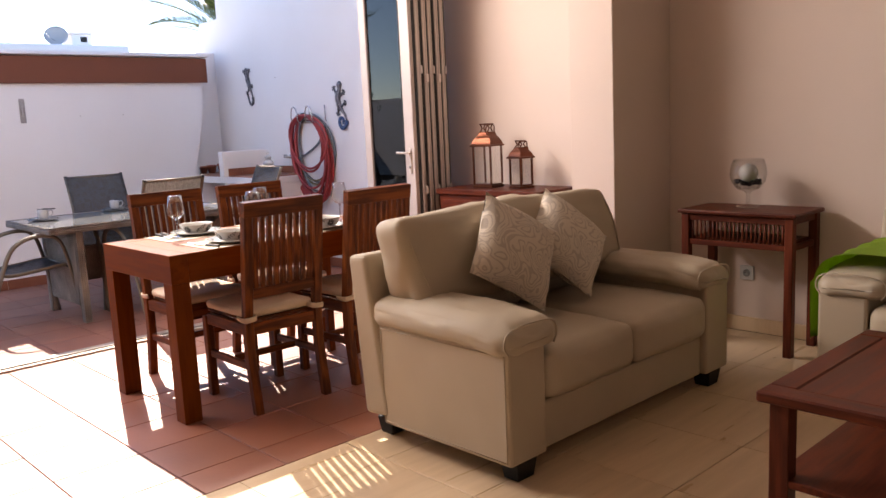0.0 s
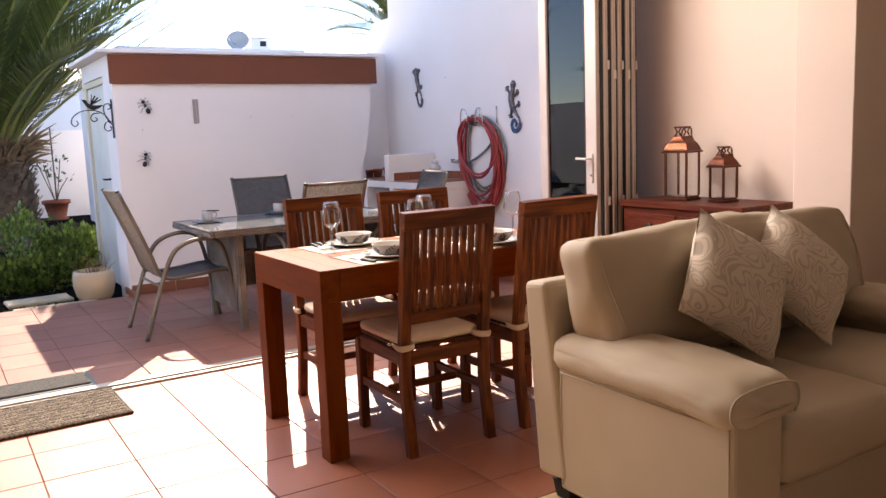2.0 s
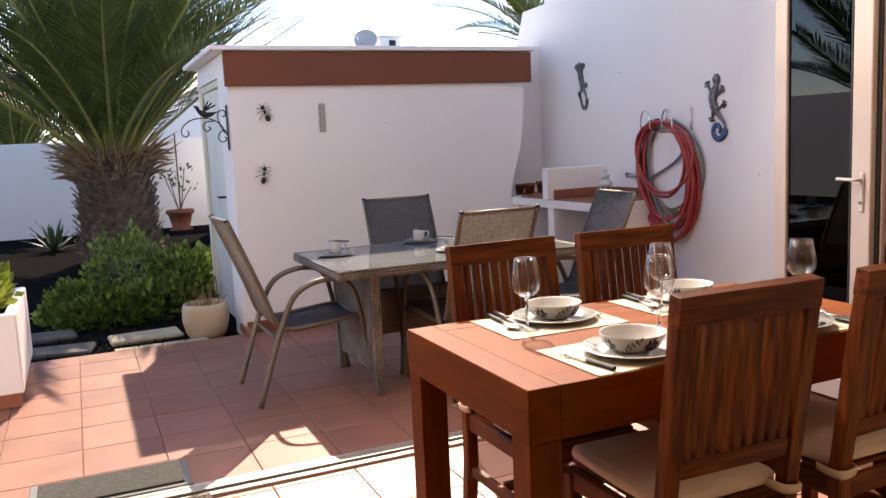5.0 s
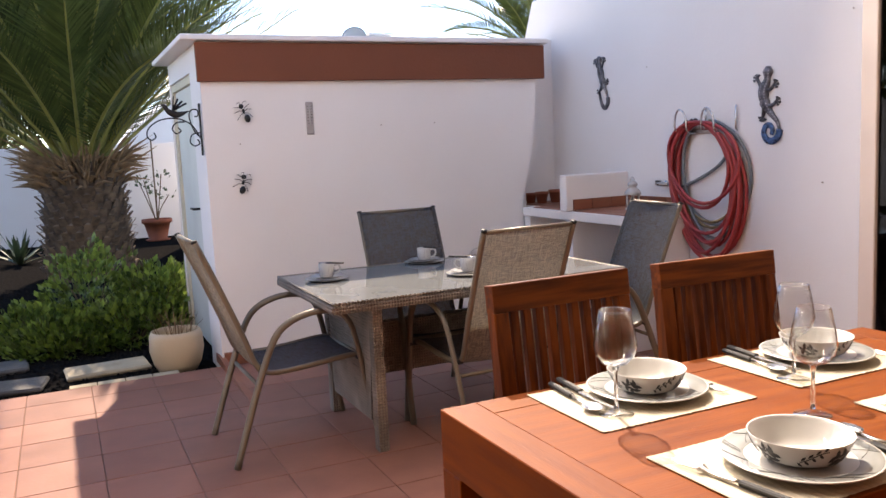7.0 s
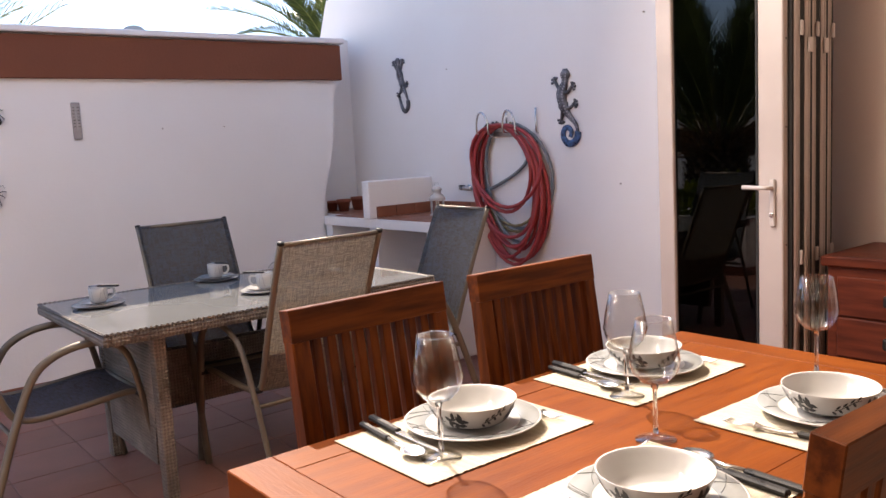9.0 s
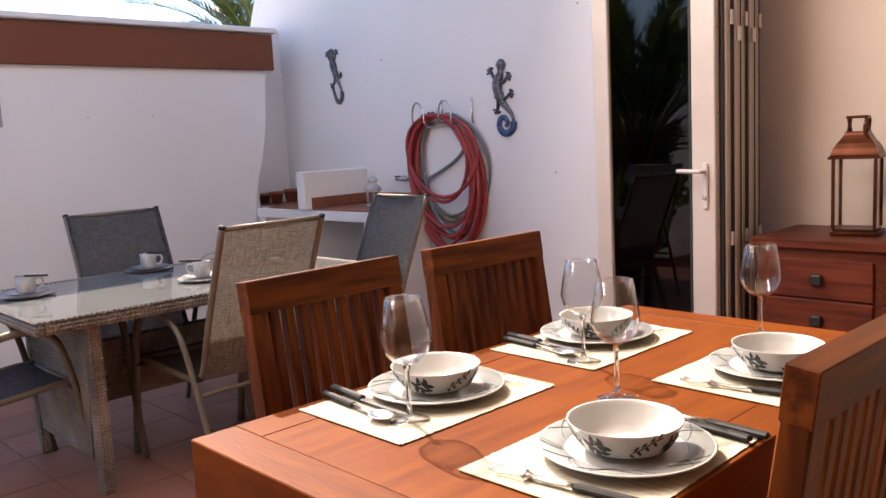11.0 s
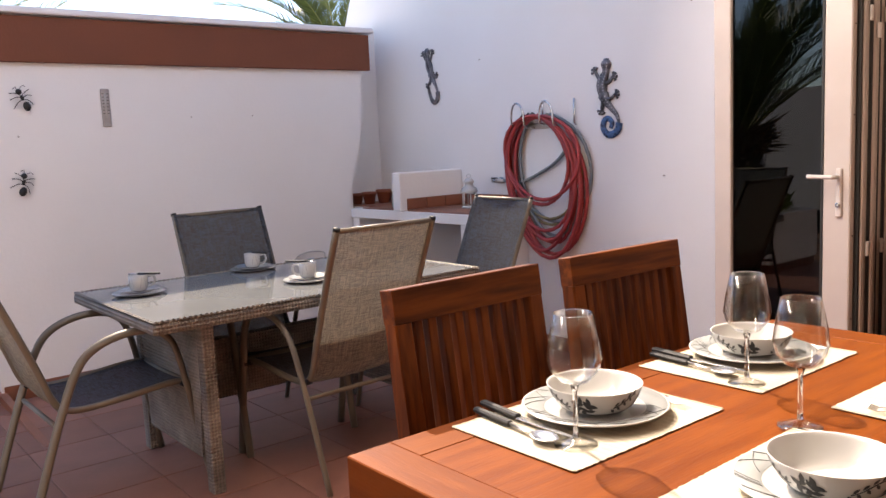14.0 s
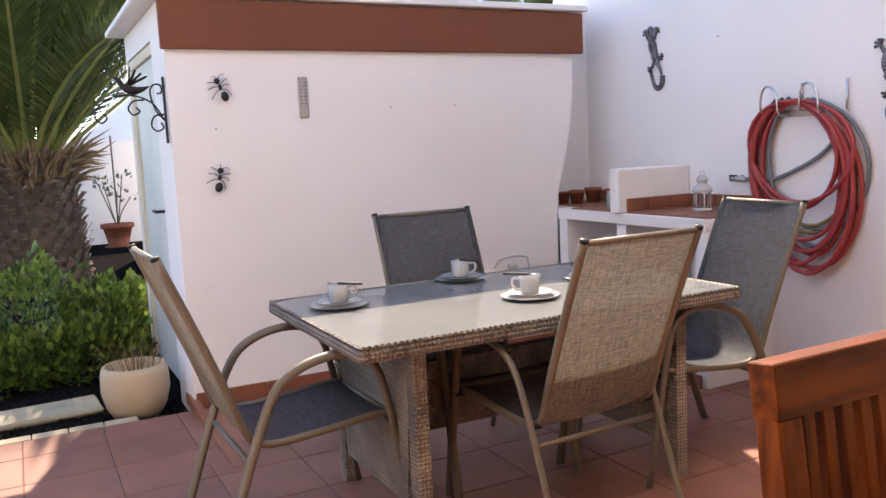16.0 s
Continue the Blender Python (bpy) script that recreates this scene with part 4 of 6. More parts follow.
bmesh.ops.solidify(bm, geom=bm.faces[:], thickness=0.008)
part("cloth", finish(bm, True), M_GREEN, throw)

# ---- vase on the console ----
vase = thing("glass_vase", pose(4.22, 2.12, 0.751), "clear footed glass bowl with a white ball and dark pebbles", "vase")
part("bowl", lathe([(0.0, 0.004), (0.062, 0.006), (0.06, 0.011), (0.012, 0.022), (0.010, 0.075), (0.02, 0.09), (0.06, 0.105), (0.088, 0.14), (0.097, 0.18), (0.092, 0.225), (0.078, 0.262), (0.075, 0.264), (0.089, 0.225), (0.094, 0.18), (0.085, 0.143), (0.058, 0.109), (0.0, 0.098)], 40), M_GOBLET, vase)
part("ball", moved(softbox(0.1, 0.1, 0.1, 0.05, 0, 9, 0.002), pose(0, 0, 0.19)), M_CHINA, vase, "white decorative ball")
bm = bmesh.new()
rnd = random.Random(5)
for k in range(60):
    a, r = rnd.random() * 6.283, math.sqrt(rnd.random()) * 0.068
    s_ = bmesh.new()
    bmesh.ops.create_icosphere(s_, subdivisions=1, radius=0.011)
    joined(bm, s_, Matrix.Translation((r * math.cos(a), r * math.sin(a), 0.118 + 0.25 * r + rnd.random() * 0.02)) @ Matrix.Diagonal((1, 1.3, 0.7, 1)))
part("pebbles", finish(bm, True), M_BLACK, vase)

outlet = thing("wall_socket", pose(X_R - 0.0005, 2.23, 0.345, 0, 0, 0), "white wall power socket", "socket")
part("plate", box(-0.011, -0.042, -0.042, -0.002, 0.042, 0.042, 0.003), M_CHINA, outlet)
part("well", moved(lathe([(0.022, 0.0), (0.022, 0.004), (0.019, 0.004), (0.018, 0.001), (0, 0.001)], 20), pose(-0.0112, 0, 0, 0, -90)), M_CHINAG, outlet)
for s in (-1, 1):
    part("pin_hole", moved(lathe([(0.003, 0), (0.003, 0.002), (0, 0.002)], 8), pose(-0.0125, s * 0.009, 0, 0, -90)), M_BLACK, outlet)

# small glass dish at the edge of the coffee table
dish = thing("glass_dish", pose(2.70, 0.72, 0.4505), "small dark glass dish on the coffee table", "dish")
part("bowl", lathe([(0, 0.002), (0.05, 0.003), (0.09, 0.03), (0.11, 0.05), (0.105, 0.05), (0.085, 0.035), (0.05, 0.01), (0, 0.008)], 32), material("smoky_glass", (0.10, 0.10, 0.11), None, 5, 0.08), dish)


# ---- copper lanterns ----
def lantern(m, w, h):
    """w: half width of the body, h: height to the eaves."""
    t = thing("copper_lantern", m, "copper and glass lantern with pyramid roof on the chest", "lantern", "lanterns on the chest")
    part("base", box(-w, -w, 0, w, w, 0.014, 0.003), M_COPPER, t)
    part("plinth", box(-w + 0.008, -w + 0.008, 0.0145, w - 0.008, w - 0.008, 0.024, 0.002), M_COPPER, t)
    for sx in (-1, 1):
        for sy in (-1, 1):
            part("post", box(sx * (w - 0.010) - 0.006, sy * (w - 0.010) - 0.006, 0.0245, sx * (w - 0.010) + 0.006, sy * (w - 0.010) + 0.006, h, 0.001), M_COPPER, t)
    for k in range(4):
        part("pane", moved(box(-w + 0.017, -0.001, 0.025, w - 0.017, 0.001, h), pose(0, 0, 0, 0, 0, 90 * k) @ Matrix.Translation((0, w - 0.010, 0))), M_GLASS, t, "clear glass pane")
    bm = bmesh.new()
    rings = []
    for r, z in ((w + 0.007, h + 0.001), (w + 0.007, h + 0.010), (w - 0.001, h + 0.016), (w * 0.97, h + w * 0.30), (w * 0.90, h + w * 0.50), (w * 0.78, h + w * 0.72), (w * 0.62, h + w * 0.92), (w * 0.52, h + w * 1.08), (w * 0.48, h + w * 1.22), (w * 0.50, h + w * 1.25)):
        rings.append([bm.verts.new((a * r, b * r, z)) for a, b in ((-1, -1), (1, -1), (1, 1), (-1, 1))])
    for a, b in zip(rings, rings[1:]):
        for k in range(4):
            bm.faces.new((a[k], a[(k + 1) % 4], b[(k + 1) % 4], b[k]))
    bm.faces.new(rings[0][::-1]), bm.faces.new(rings[-1])
    roof = part("roof", finish(bm), M_COPPER, t)
    top = h + w * 1.25
    for s in (-1, 1):
        part("chimney_strut", tube([(s * w * 0.40, -w * 0.36, top), (s * w * 0.12, -w * 0.36, top + w * 0.30), (s * w * 0.36, -w * 0.36, top + w * 0.60)], 0.005, 6), M_COPPER, t)
        part("chimney_strut", tube([(s * w * 0.40, w * 0.36, top), (s * w * 0.12, w * 0.36, top + w * 0.30), (s * w * 0.36, w * 0.36, top + w * 0.60)], 0.005, 6), M_COPPER, t)
    part("cap", box(-w * 0.46, -w * 0.46, top + w * 0.60, w * 0.46, w * 0.46, top + w * 0.72, 0.003), M_COPPER, t)
    loop = [(w * 0.66, -w * 0.36, top + w * 0.02), (w * 0.50, -w * 0.42, top + w * 0.55), (-w * 0.50, -w * 0.42, top + w * 0.55), (-w * 0.66, -w * 0.36, top + w * 0.02), (-w * 0.55, -w * 0.62, top - w * 0.42), (0, -w * 0.70, top - w * 0.55), (w * 0.55, -w * 0.62, top - w * 0.42)]
    part("ring_handle", tube(curve(loop + loop[:1], 5), 0.0048, 6), M_COPPER, t)
    return t


lantern(pose(4.205, 4.03, 0.8165, 0, 0, 10), 0.081, 0.285)
lantern(pose(4.22, 3.735, 0.8165, 0, 0, -6), 0.062, 0.20)

# ---- table settings ----
M_INK = material("black_glaze", (0.010, 0.010, 0.011), None, 10, 0.5)


def leaf_patch(bm, cx, cz, size, rot, r_at):
    """A leaf-shaped patch lying on a round bowl: cx is the angle, r_at gives radius at a height."""
    pts = [(0, -1), (0.35, -0.4), (0.42, 0.1), (0.25, 0.6), (0, 1), (-0.25, 0.6), (-0.42, 0.1), (-0.35, -0.4)]
    vs = []
    for a, b in pts:
        u, v = a * size * math.cos(rot) - b * size * math.sin(rot), a * size * math.sin(rot) + b * size * math.cos(rot)
        r = r_at(cz + v) + 0.0006
        ang = cx + u / r
        vs.append(bm.verts.new((r * math.cos(ang), r * math.sin(ang), cz + v)))
    bm.faces.new(vs)


def bowl_radius(z):
    z = max(0, min(0.042, z - 0.005))
    return 0.054 + (0.085 - 0.054) * (z / 0.042) ** 0.5


def flower(bm, ang, z, size, seed):
    """A glazed blossom: two rings of petals round an open middle."""
    for ring, n_, rr in ((0, 5, 0.55), (1, 7, 1.0)):
        for k in range(n_):
            a = 2 * math.pi * k / n_ + seed + ring * 0.4
            leaf_patch(bm, ang + size * rr * math.cos(a) / 0.075, z + 0.8 * size * rr * math.sin(a), size * (0.52 + 0.12 * ring), a + (1.2 if (k + ring) % 2 else -0.7), bowl_radius)


def spray(bm, ang, z, way, seed):
    """A curved stem with paired leaves."""
    line = []
    for q in range(9):
        f = q / 8
        line.append((ang + way * 0.55 * f, z + 0.010 * math.sin(f * 3.0 + seed)))
    joined(bm, tube([((bowl_radius(zz) + 0.0002) * math.cos(a), (bowl_radius(zz) + 0.0002) * math.sin(a), zz) for a, zz in line], 0.0009, 4))
    for q in range(1, 9):
        a, zz = line[q]
        leaf_patch(bm, a, zz + 0.0055 * (1 if q % 2 else -1), 0.0058, (0.7 if q % 2 else 2.4) * way, bowl_radius)


def place_setting(x, y, flip, turn):
    """Mat, plate, bowl, glass and cutlery; flip: the diner sits on the south side."""
    z = 0.7705
    g = "place settings on the dining table"
    c, s = (1, 1) if flip else (-1, -1)
    mat_ = thing("placemat", pose(x, y, z, 0, 0, turn), "cream ribbed woven placemat", "placemat", g)
    bm = bmesh.new()
    rows = []
    for i in range(49):
        rows.append([bm.verts.new((-0.195 + 0.39 * i / 48, v * (0.142 + 0.002 * noise.noise(Vector((i * 0.7, v, x)))), 0.0012 + 0.0011 * (i % 2))) for v in (-1, -0.3, 0.3, 1)])
    for a, b in zip(rows, rows[1:]):
        for k in range(3):
            bm.faces.new((a[k], a[k + 1], b[k + 1], b[k]))
    part("cloth", finish(bm), M_MATW, mat_)
    for e in (-0.1955, 0.1955):
        part("hem", box(e - 0.003, -0.141, 0.0004, e + 0.003, 0.141, 0.0032, 0.001), M_MATW, mat_)
    px, py = (x, y - 0.015) if flip else (x + 0.03, y + 0.012)
    zp = z + 0.003
    plate = thing("dinner_plate", pose(px, py, zp, 0, 0, 40 * x), "white plate with grey rim and crossing lines", "plate", g)
    part("dish", lathe([(0, 0.002), (0.07, 0.002), (0.075, 0.0), (0.08, 0.002), (0.095, 0.008), (0.130, 0.016), (0.131, 0.018), (0.128, 0.0185), (0.094, 0.0115), (0.078, 0.006), (0, 0.006)], 48), M_CHINA, plate)
    part("rim_glaze", lathe([(0.090, 0.0105), (0.094, 0.0121), (0.1265, 0.0190), (0.1268, 0.0186)], 48), M_CHINAG, plate, "grey glazed rim")
    bm = bmesh.new()
    rnd_ = random.Random(int(x * 100 + y * 10))
    for k in range(28):
        a0 = rnd_.random() * 6.283
        a1 = a0 + rnd_.choice((-1, 1)) * (0.18 + 0.3 * rnd_.random())
        pts = []
        for q in range(7):
            f = q / 6
            r = 0.094 + 0.032 * f
            a = a0 + (a1 - a0) * f
            pts.append((r * math.cos(a), r * math.sin(a), 0.0124 + (0.0192 - 0.0121) * f))
        joined(bm, tube(pts, 0.0005, 4))
    tagged(part("line_pattern", bm, M_INK, plate, "fine dark lines"), kind="stuff")
    bowl = thing("soup_bowl", pose(px, py, zp + 0.0065, 0, 0, turn * 5 + 70 * y), "white bowl with black leaf pattern", "bowl", g)
    prof = [(0, 0.003), (0.034, 0.003), (0.036, 0.0), (0.040, 0.0), (0.041, 0.004)] + [(bowl_radius(0.005 + 0.042 * k / 10), 0.005 + 0.042 * k / 10) for k in range(11)] + [(0.0852, 0.0483), (0.0828, 0.0473)] + [(bowl_radius(0.005 + 0.042 * k / 10) - 0.003, 0.008 + 0.0385 * k / 10) for k in range(9, -1, -1)] + [(0, 0.0075)]
    part("body", lathe(prof, 48), M_CHINA, bowl)
    bm = bmesh.new()
    for k in range(4):
        base = k * 1.5708 + 0.3
        flower(bm, base, 0.025, 0.015, k * 0.8)
        spray(bm, base - 0.34, 0.031, -1, k + 1.5)
    tagged(part("leaf_pattern", finish(bm), M_INK, bowl, "black leaf decoration"), kind="stuff")
    return px, py


def wine_glass(x, y):
    g = thing("wine_glass", pose(x, y, 0.7735), "clear stemmed wine glass, empty", "wine glass", "wine glasses on the dining table")
    part("foot", lathe([(0, 0.0), (0.036, 0.0), (0.035, 0.0012), (0.02, 0.004), (0.006, 0.010), (0.0, 0.011)], 36), M_GOBLET, g)
    part("stem", lathe([(0, 0.0102), (0.0052, 0.0115), (0.0040, 0.03), (0.0038, 0.085), (0.007, 0.098), (0, 0.1005)], 16), M_STEM, g)
    part("bowl", lathe([(0, 0.0995), (0.008, 0.0985), (0.024, 0.105), (0.039, 0.122), (0.0445, 0.142), (0.0400, 0.172), (0.0315, 0.214), (0.0307, 0.214), (0.0390, 0.172), (0.0432, 0.142), (0.0378, 0.123), (0.023, 0.1068), (0, 0.1015)], 40), M_GOBLET, g)
    part("rim", tube([(0.0311 * math.cos(a), 0.0311 * math.sin(a), 0.2143) for a in [2 * math.pi * k / 40 for k in range(40)]], 0.0007, 5, closed=True), M_STEM, g)
    return g


def fork(m):
    t = thing("fork", m, "steel fork with black handle", "fork", "cutlery on the dining table")
    part("handle", box(-0.0057, -0.088, 0, 0.0057, 0.0, 0.0085, 0.0025), M_BLACK, t)
    part("neck", tube(curve([(0, 0.0005, 0.005), (0, 0.03, 0.003), (0, 0.055, 0.004), (0, 0.065, 0.005)], 4), [0.0028] * 9 + [0.004] * 3 + [0.006], 8, flat=1.6), M_STEEL, t)
    for k in range(4):
        xx = (k - 1.5) * 0.0062
        part("tine", tube(curve([(xx * 0.8, 0.062, 0.0055), (xx, 0.08, 0.006), (xx, 0.1, 0.004), (xx, 0.112, 0.007)], 3), 0.0013, 5), M_STEEL, t)


def spoon(m):
    t = thing("spoon", m, "steel spoon with black handle", "spoon", "cutlery on the dining table")
    part("handle", box(-0.0057, -0.088, 0, 0.0057, 0.0, 0.0085, 0.0025), M_BLACK, t)
    part("neck", tube([(0, 0.0005, 0.005), (0, 0.03, 0.003), (0, 0.052, 0.004)], 0.0028, 8, flat=1.5), M_STEEL, t)
    bm = lathe([(0, 0.0), (0.012, 0.002), (0.018, 0.006), (0.0175, 0.0068), (0.011, 0.003), (0, 0.001)], 20)
    part("bowl", moved(bm, Matrix.Translation((0, 0.073, 0.001)) @ Matrix.Diagonal((0.95, 1.35, 1, 1))), M_STEEL, t)


def knife(m):
    t = thing("knife", m, "steel table knife with black handle", "knife", "cutlery on the dining table")
    part("handle", box(-0.0064, -0.092, 0, 0.0064, 0.0, 0.009, 0.0028), M_BLACK, t)
    bm = box(-0.007, 0.0005, 0.0035, 0.007, 0.115, 0.0052, 0.0005)
    for v in bm.verts:
        if v.co.y > 0.1:
            v.co.x = v.co.x * 0.4 - 0.003
    part("blade", bm, M_STEEL, t)


ZC = 0.7745
for x, y, flip, turn in ((1.925, 3.99, False, 0), (2.445, 3.99, False, 0), (1.915, 3.57, True, 1), (2.448, 3.575, True, -1)):
    place_setting(x, y, flip, turn)
    if flip:
        fork(pose(x - 0.155, y - 0.035, ZC, 0, 0, 8) @ Matrix.Scale(1.15, 4))
        knife(pose(x + 0.155, y - 0.03, ZC, 0, 0, -5) @ Matrix.Scale(1.2, 4))
        spoon(pose(x + 0.178, y - 0.05, ZC, 0, 0, -3) @ Matrix.Scale(1.2, 4))
    else:
        fork(pose(x + 0.165, y + 0.02, ZC, 0, 0, 176))
        knife(pose(x - 0.098, y + 0.075, ZC, 0, 0, 174) @ Matrix.Scale(1.2, 4))
        spoon(pose(x - 0.132, y + 0.06, ZC, 0, 0, 174) @ Matrix.Scale(1.2, 4))
for x, y in ((1.812, 3.92), (2.285, 3.90), (2.125, 3.71), (2.65, 3.688)):
    wine_glass(x, y)


# ---- cups on the patio table ----
def cup(x, y, turn):
    z = 0.7005
    g = "coffee cups on the patio table"
    for r, zz, nm in ((0.108, z, "side_plate"), (0.085, z + 0.011, "saucer")):
        t = thing(nm, pose(x, y, zz), "white %s with grey edge line" % nm.replace("_", " "), nm.replace("_", " "), g)
        part("dish", lathe([(0, 0.001), (r * 0.55, 0.001), (r * 0.6, 0.0), (r, 0.010), (r, 0.012), (r * 0.6, 0.004), (0, 0.003)], 36), M_CHINA, t)
        part("edge_line", tube([(r * math.cos(a), r * math.sin(a), 0.0115) for a in [2 * math.pi * k / 36 for k in range(36)]], 0.0008, 5, closed=True), M_INK, t)
    c = thing("coffee_cup", pose(x, y, z + 0.016, 0, 0, turn) @ Matrix.Scale(1.25, 4), "white coffee cup with grey line pattern", "cup", g)
    part("body", lathe([(0, 0.003), (0.022, 0.0), (0.027, 0.004), (0.0295, 0.02), (0.031, 0.052), (0.0295, 0.052), (0.028, 0.02), (0.02, 0.006), (0, 0.006)], 32), M_CHINA, c)
    part("handle", tube(curve([(0.029, 0, 0.044), (0.047, 0, 0.046), (0.052, 0, 0.03), (0.043, 0, 0.015), (0.028, 0, 0.012)], 5), 0.004, 8), M_CHINA, c)
    bm = bmesh.new()
    for k in range(9):
        a = k * 0.7
        joined(bm, tube([(0.0303 * math.cos(a + 0.05 * q * (1 if k % 2 else -1)), 0.0303 * math.sin(a + 0.05 * q * (1 if k % 2 else -1)), 0.012 + 0.0075 * q) for q in range(6)], 0.0006, 4))
    tagged(part("line_pattern", bm, M_CHINAG, c), kind="stuff")
    s = thing("teaspoon", pose(x, y, z + 0.0815, 0, 0, turn + 150) @ Matrix.Scale(1.4, 4), "small spoon with black handle across the cup", "spoon", g)
    part("handle", box(-0.072, -0.004, 0, 0.0, 0.004, 0.006, 0.0015), M_BLACK, s)
    part("stem", tube([(0.0005, 0, 0.003), (0.03, 0, 0.002)], 0.002, 6), M_STEEL, s)


cup(1.99, 6.475, -20)
cup(2.61, 6.688, -40)
cup(2.61, 6.16, 160)
cup(3.02, 6.34, 20)


# ---- things on the patio walls ----
def on_party_wall(y, z):
    """Frame on the tall wall: local x runs along -y, local y up, local z out of the wall."""
    return Matrix(((0, 0, -1, X_G - 0.001), (-1, 0, 0, y), (0, 1, 0, z), (0, 0, 0, 1)))


def on_shed_wall(x, z):
    """Frame on the shed's front: local x along x, local y up, local z out of the wall."""
    return Matrix(((1, 0, 0, x), (0, 0, -1, Y_S - 0.001), (0, 1, 0, z), (0, 0, 0, 1)))


M_GECKO = material("painted_gecko", (0.15, 0.15, 0.17), (0.006, 0.006, 0.009), 30, 0.35, 0.3, 60, detail=2)
M_GBLUE = material("blue_mosaic", (0.05, 0.14, 0.32), (0.006, 0.012, 0.04), 60, 0.3, 0.4, 90, detail=2)


def gecko(m, label, size, body, feet, curl, curl_mat):
    """Body runs from the head at the top into the tail; curl: last stretch of the tail; feet: (hip, foot) pairs."""
    t = thing("gecko_plaque", m, label, "wall ornament", "geckos on the patio wall")
    f = Matrix.Diagonal((size, size, size, 1))
    line = curve([(x, y, 0) for x, y in body], 6)
    n_ = len(line)
    rad = []
    for k in range(n_):
        u = k / (n_ - 1)
        head, trunk = math.exp(-((u - 0.09) / 0.075) ** 2), math.exp(-((u - 0.42) / 0.22) ** 2)
        rad.append(0.020 + 0.052 * head + 0.062 * trunk + 0.05 * (u > 0.55) * (1 - u))
    flat = Matrix.Diagonal((1, 1, 0.45, 1))
    part("body", moved(moved(tube([(p.x, p.y, 0.03) for p in line], rad, 12), flat), f), M_GECKO, t)
    spots = bmesh.new()
    for k in range(4, n_ - 3, 2):
        p, w = line[k], rad[k]
        for s in (-1, 1):
            joined(spots, box(p.x + s * w * 0.42 - 0.010, p.y - 0.010, 0.022, p.x + s * w * 0.42 + 0.010, p.y + 0.010, 0.03 * 0.45 + w * 0.45 * 0.97, 0.003))
    tagged(part("tile_chip", moved(spots, f), M_GCHIP, t, "pale mosaic chips"), kind="stuff")
    tail = curve([(x, y, 0) for x, y in curl], 6)
    tn = len(tail)
    part("tail", moved(moved(tube([(p.x, p.y, 0.03) for p in tail], [0.050 - 0.020 * k / tn for k in range(tn)], 10), flat), f), curl_mat, t)
    for (x0, y0), (x1, y1) in feet:
        mid = ((x0 + x1) / 2 + 0.02 * (y1 - y0), (y0 + y1) / 2 - 0.03, 0.014)
        leg = part("leg", moved(tube(curve([(x0, y0, 0.012), mid, (x1, y1, 0.012)], 4), [0.032, 0.03, 0.028, 0.026, 0.024, 0.022, 0.021, 0.02, 0.02], 8), f), M_GECKO, t)
        bm = bmesh.new()
        for a in (-1.3, -0.5, 0.3, 1.1):
            d = math.atan2(y1 - y0, x1 - x0) + a
            ex, ey = x1 + 0.058 * math.cos(d), y1 + 0.058 * math.sin(d)
            joined(bm, tube([(x1, y1, 0.012), ((x1 + ex) / 2, (y1 + ey) / 2, 0.012), (ex, ey, 0.012)], [0.012, 0.010, 0.019], 6))
        part("toes", moved(bm, f), M_GECKO, leg)
    return t


M_GCHIP = material("pale_mosaic_chip", (0.42, 0.40, 0.42), (0.20, 0.19, 0.22), 50, 0.35)
gecko(on_party_wall(5.975, 1.447), "dark mosaic gecko plaque with curled blue tail", 0.455,
      [(-0.02, 0.51), (-0.025, 0.42), (-0.04, 0.33), (-0.085, 0.24), (-0.087, 0.14), (-0.045, 0.03), (0.04, -0.07), (0.125, -0.165), (0.155, -0.265)],
      (((-0.08, 0.26), (-0.19, 0.37)), ((-0.05, 0.23), (0.075, 0.29)), ((-0.04, 0.05), (0.105, 0.085)), ((-0.07, 0.05), (-0.105, -0.095))),
      [(0.155, -0.25), (0.135, -0.33), (0.06, -0.385), (-0.03, -0.375), (-0.085, -0.30), (-0.065, -0.215), (0.0, -0.195), (0.05, -0.245), (0.03, -0.31)], M_GBLUE)
gecko(on_party_wall(7.51, 1.705), "small black and white gecko plaque with curled tail", 0.41,
      [(-0.06, 0.50), (-0.055, 0.40), (-0.04, 0.30), (-0.01, 0.2), (0.03, 0.08), (0.08, -0.03), (0.14, -0.13), (0.18, -0.24)],
      (((-0.05, 0.30), (-0.15, 0.41)), ((-0.02, 0.28), (0.07, 0.42)), ((0.05, 0.08), (0.14, 0.05)), ((0.04, 0.03), (-0.06, -0.10))),
      [(0.18, -0.22), (0.175, -0.32), (0.11, -0.39), (0.03, -0.36), (-0.02, -0.26), (-0.05, -0.16)], M_GECKO)

# hose on its hanger
hanger = thing("hose_hanger", on_party_wall(6.47, 1.40), "bare metal wall bracket for hoses", "hose bracket")
for s in (-0.115, 0.115):
    part("hook", tube(curve([(s - 0.055, -0.05, 0.0), (s - 0.05, -0.045, 0.09), (s - 0.045, 0.03, 0.1), (s - 0.02, 0.075, 0.1), (s + 0.02, 0.07, 0.1), (s + 0.05, 0.02, 0.1), (s + 0.055, -0.06, 0.09), (s + 0.05, -0.065, 0.0)], 5), 0.006, 8), M_STEEL, hanger)
part("back_plate", box(-0.18, -0.075, 0.0, 0.18, -0.04, 0.008, 0.002), M_RAIL, hanger)
part("pin", tube([(0.01, 0.0, 0.0), (0.01, 0.0, 0.012), (0.01, 0.085, 0.012)], 0.006, 8), M_STEEL, hanger)
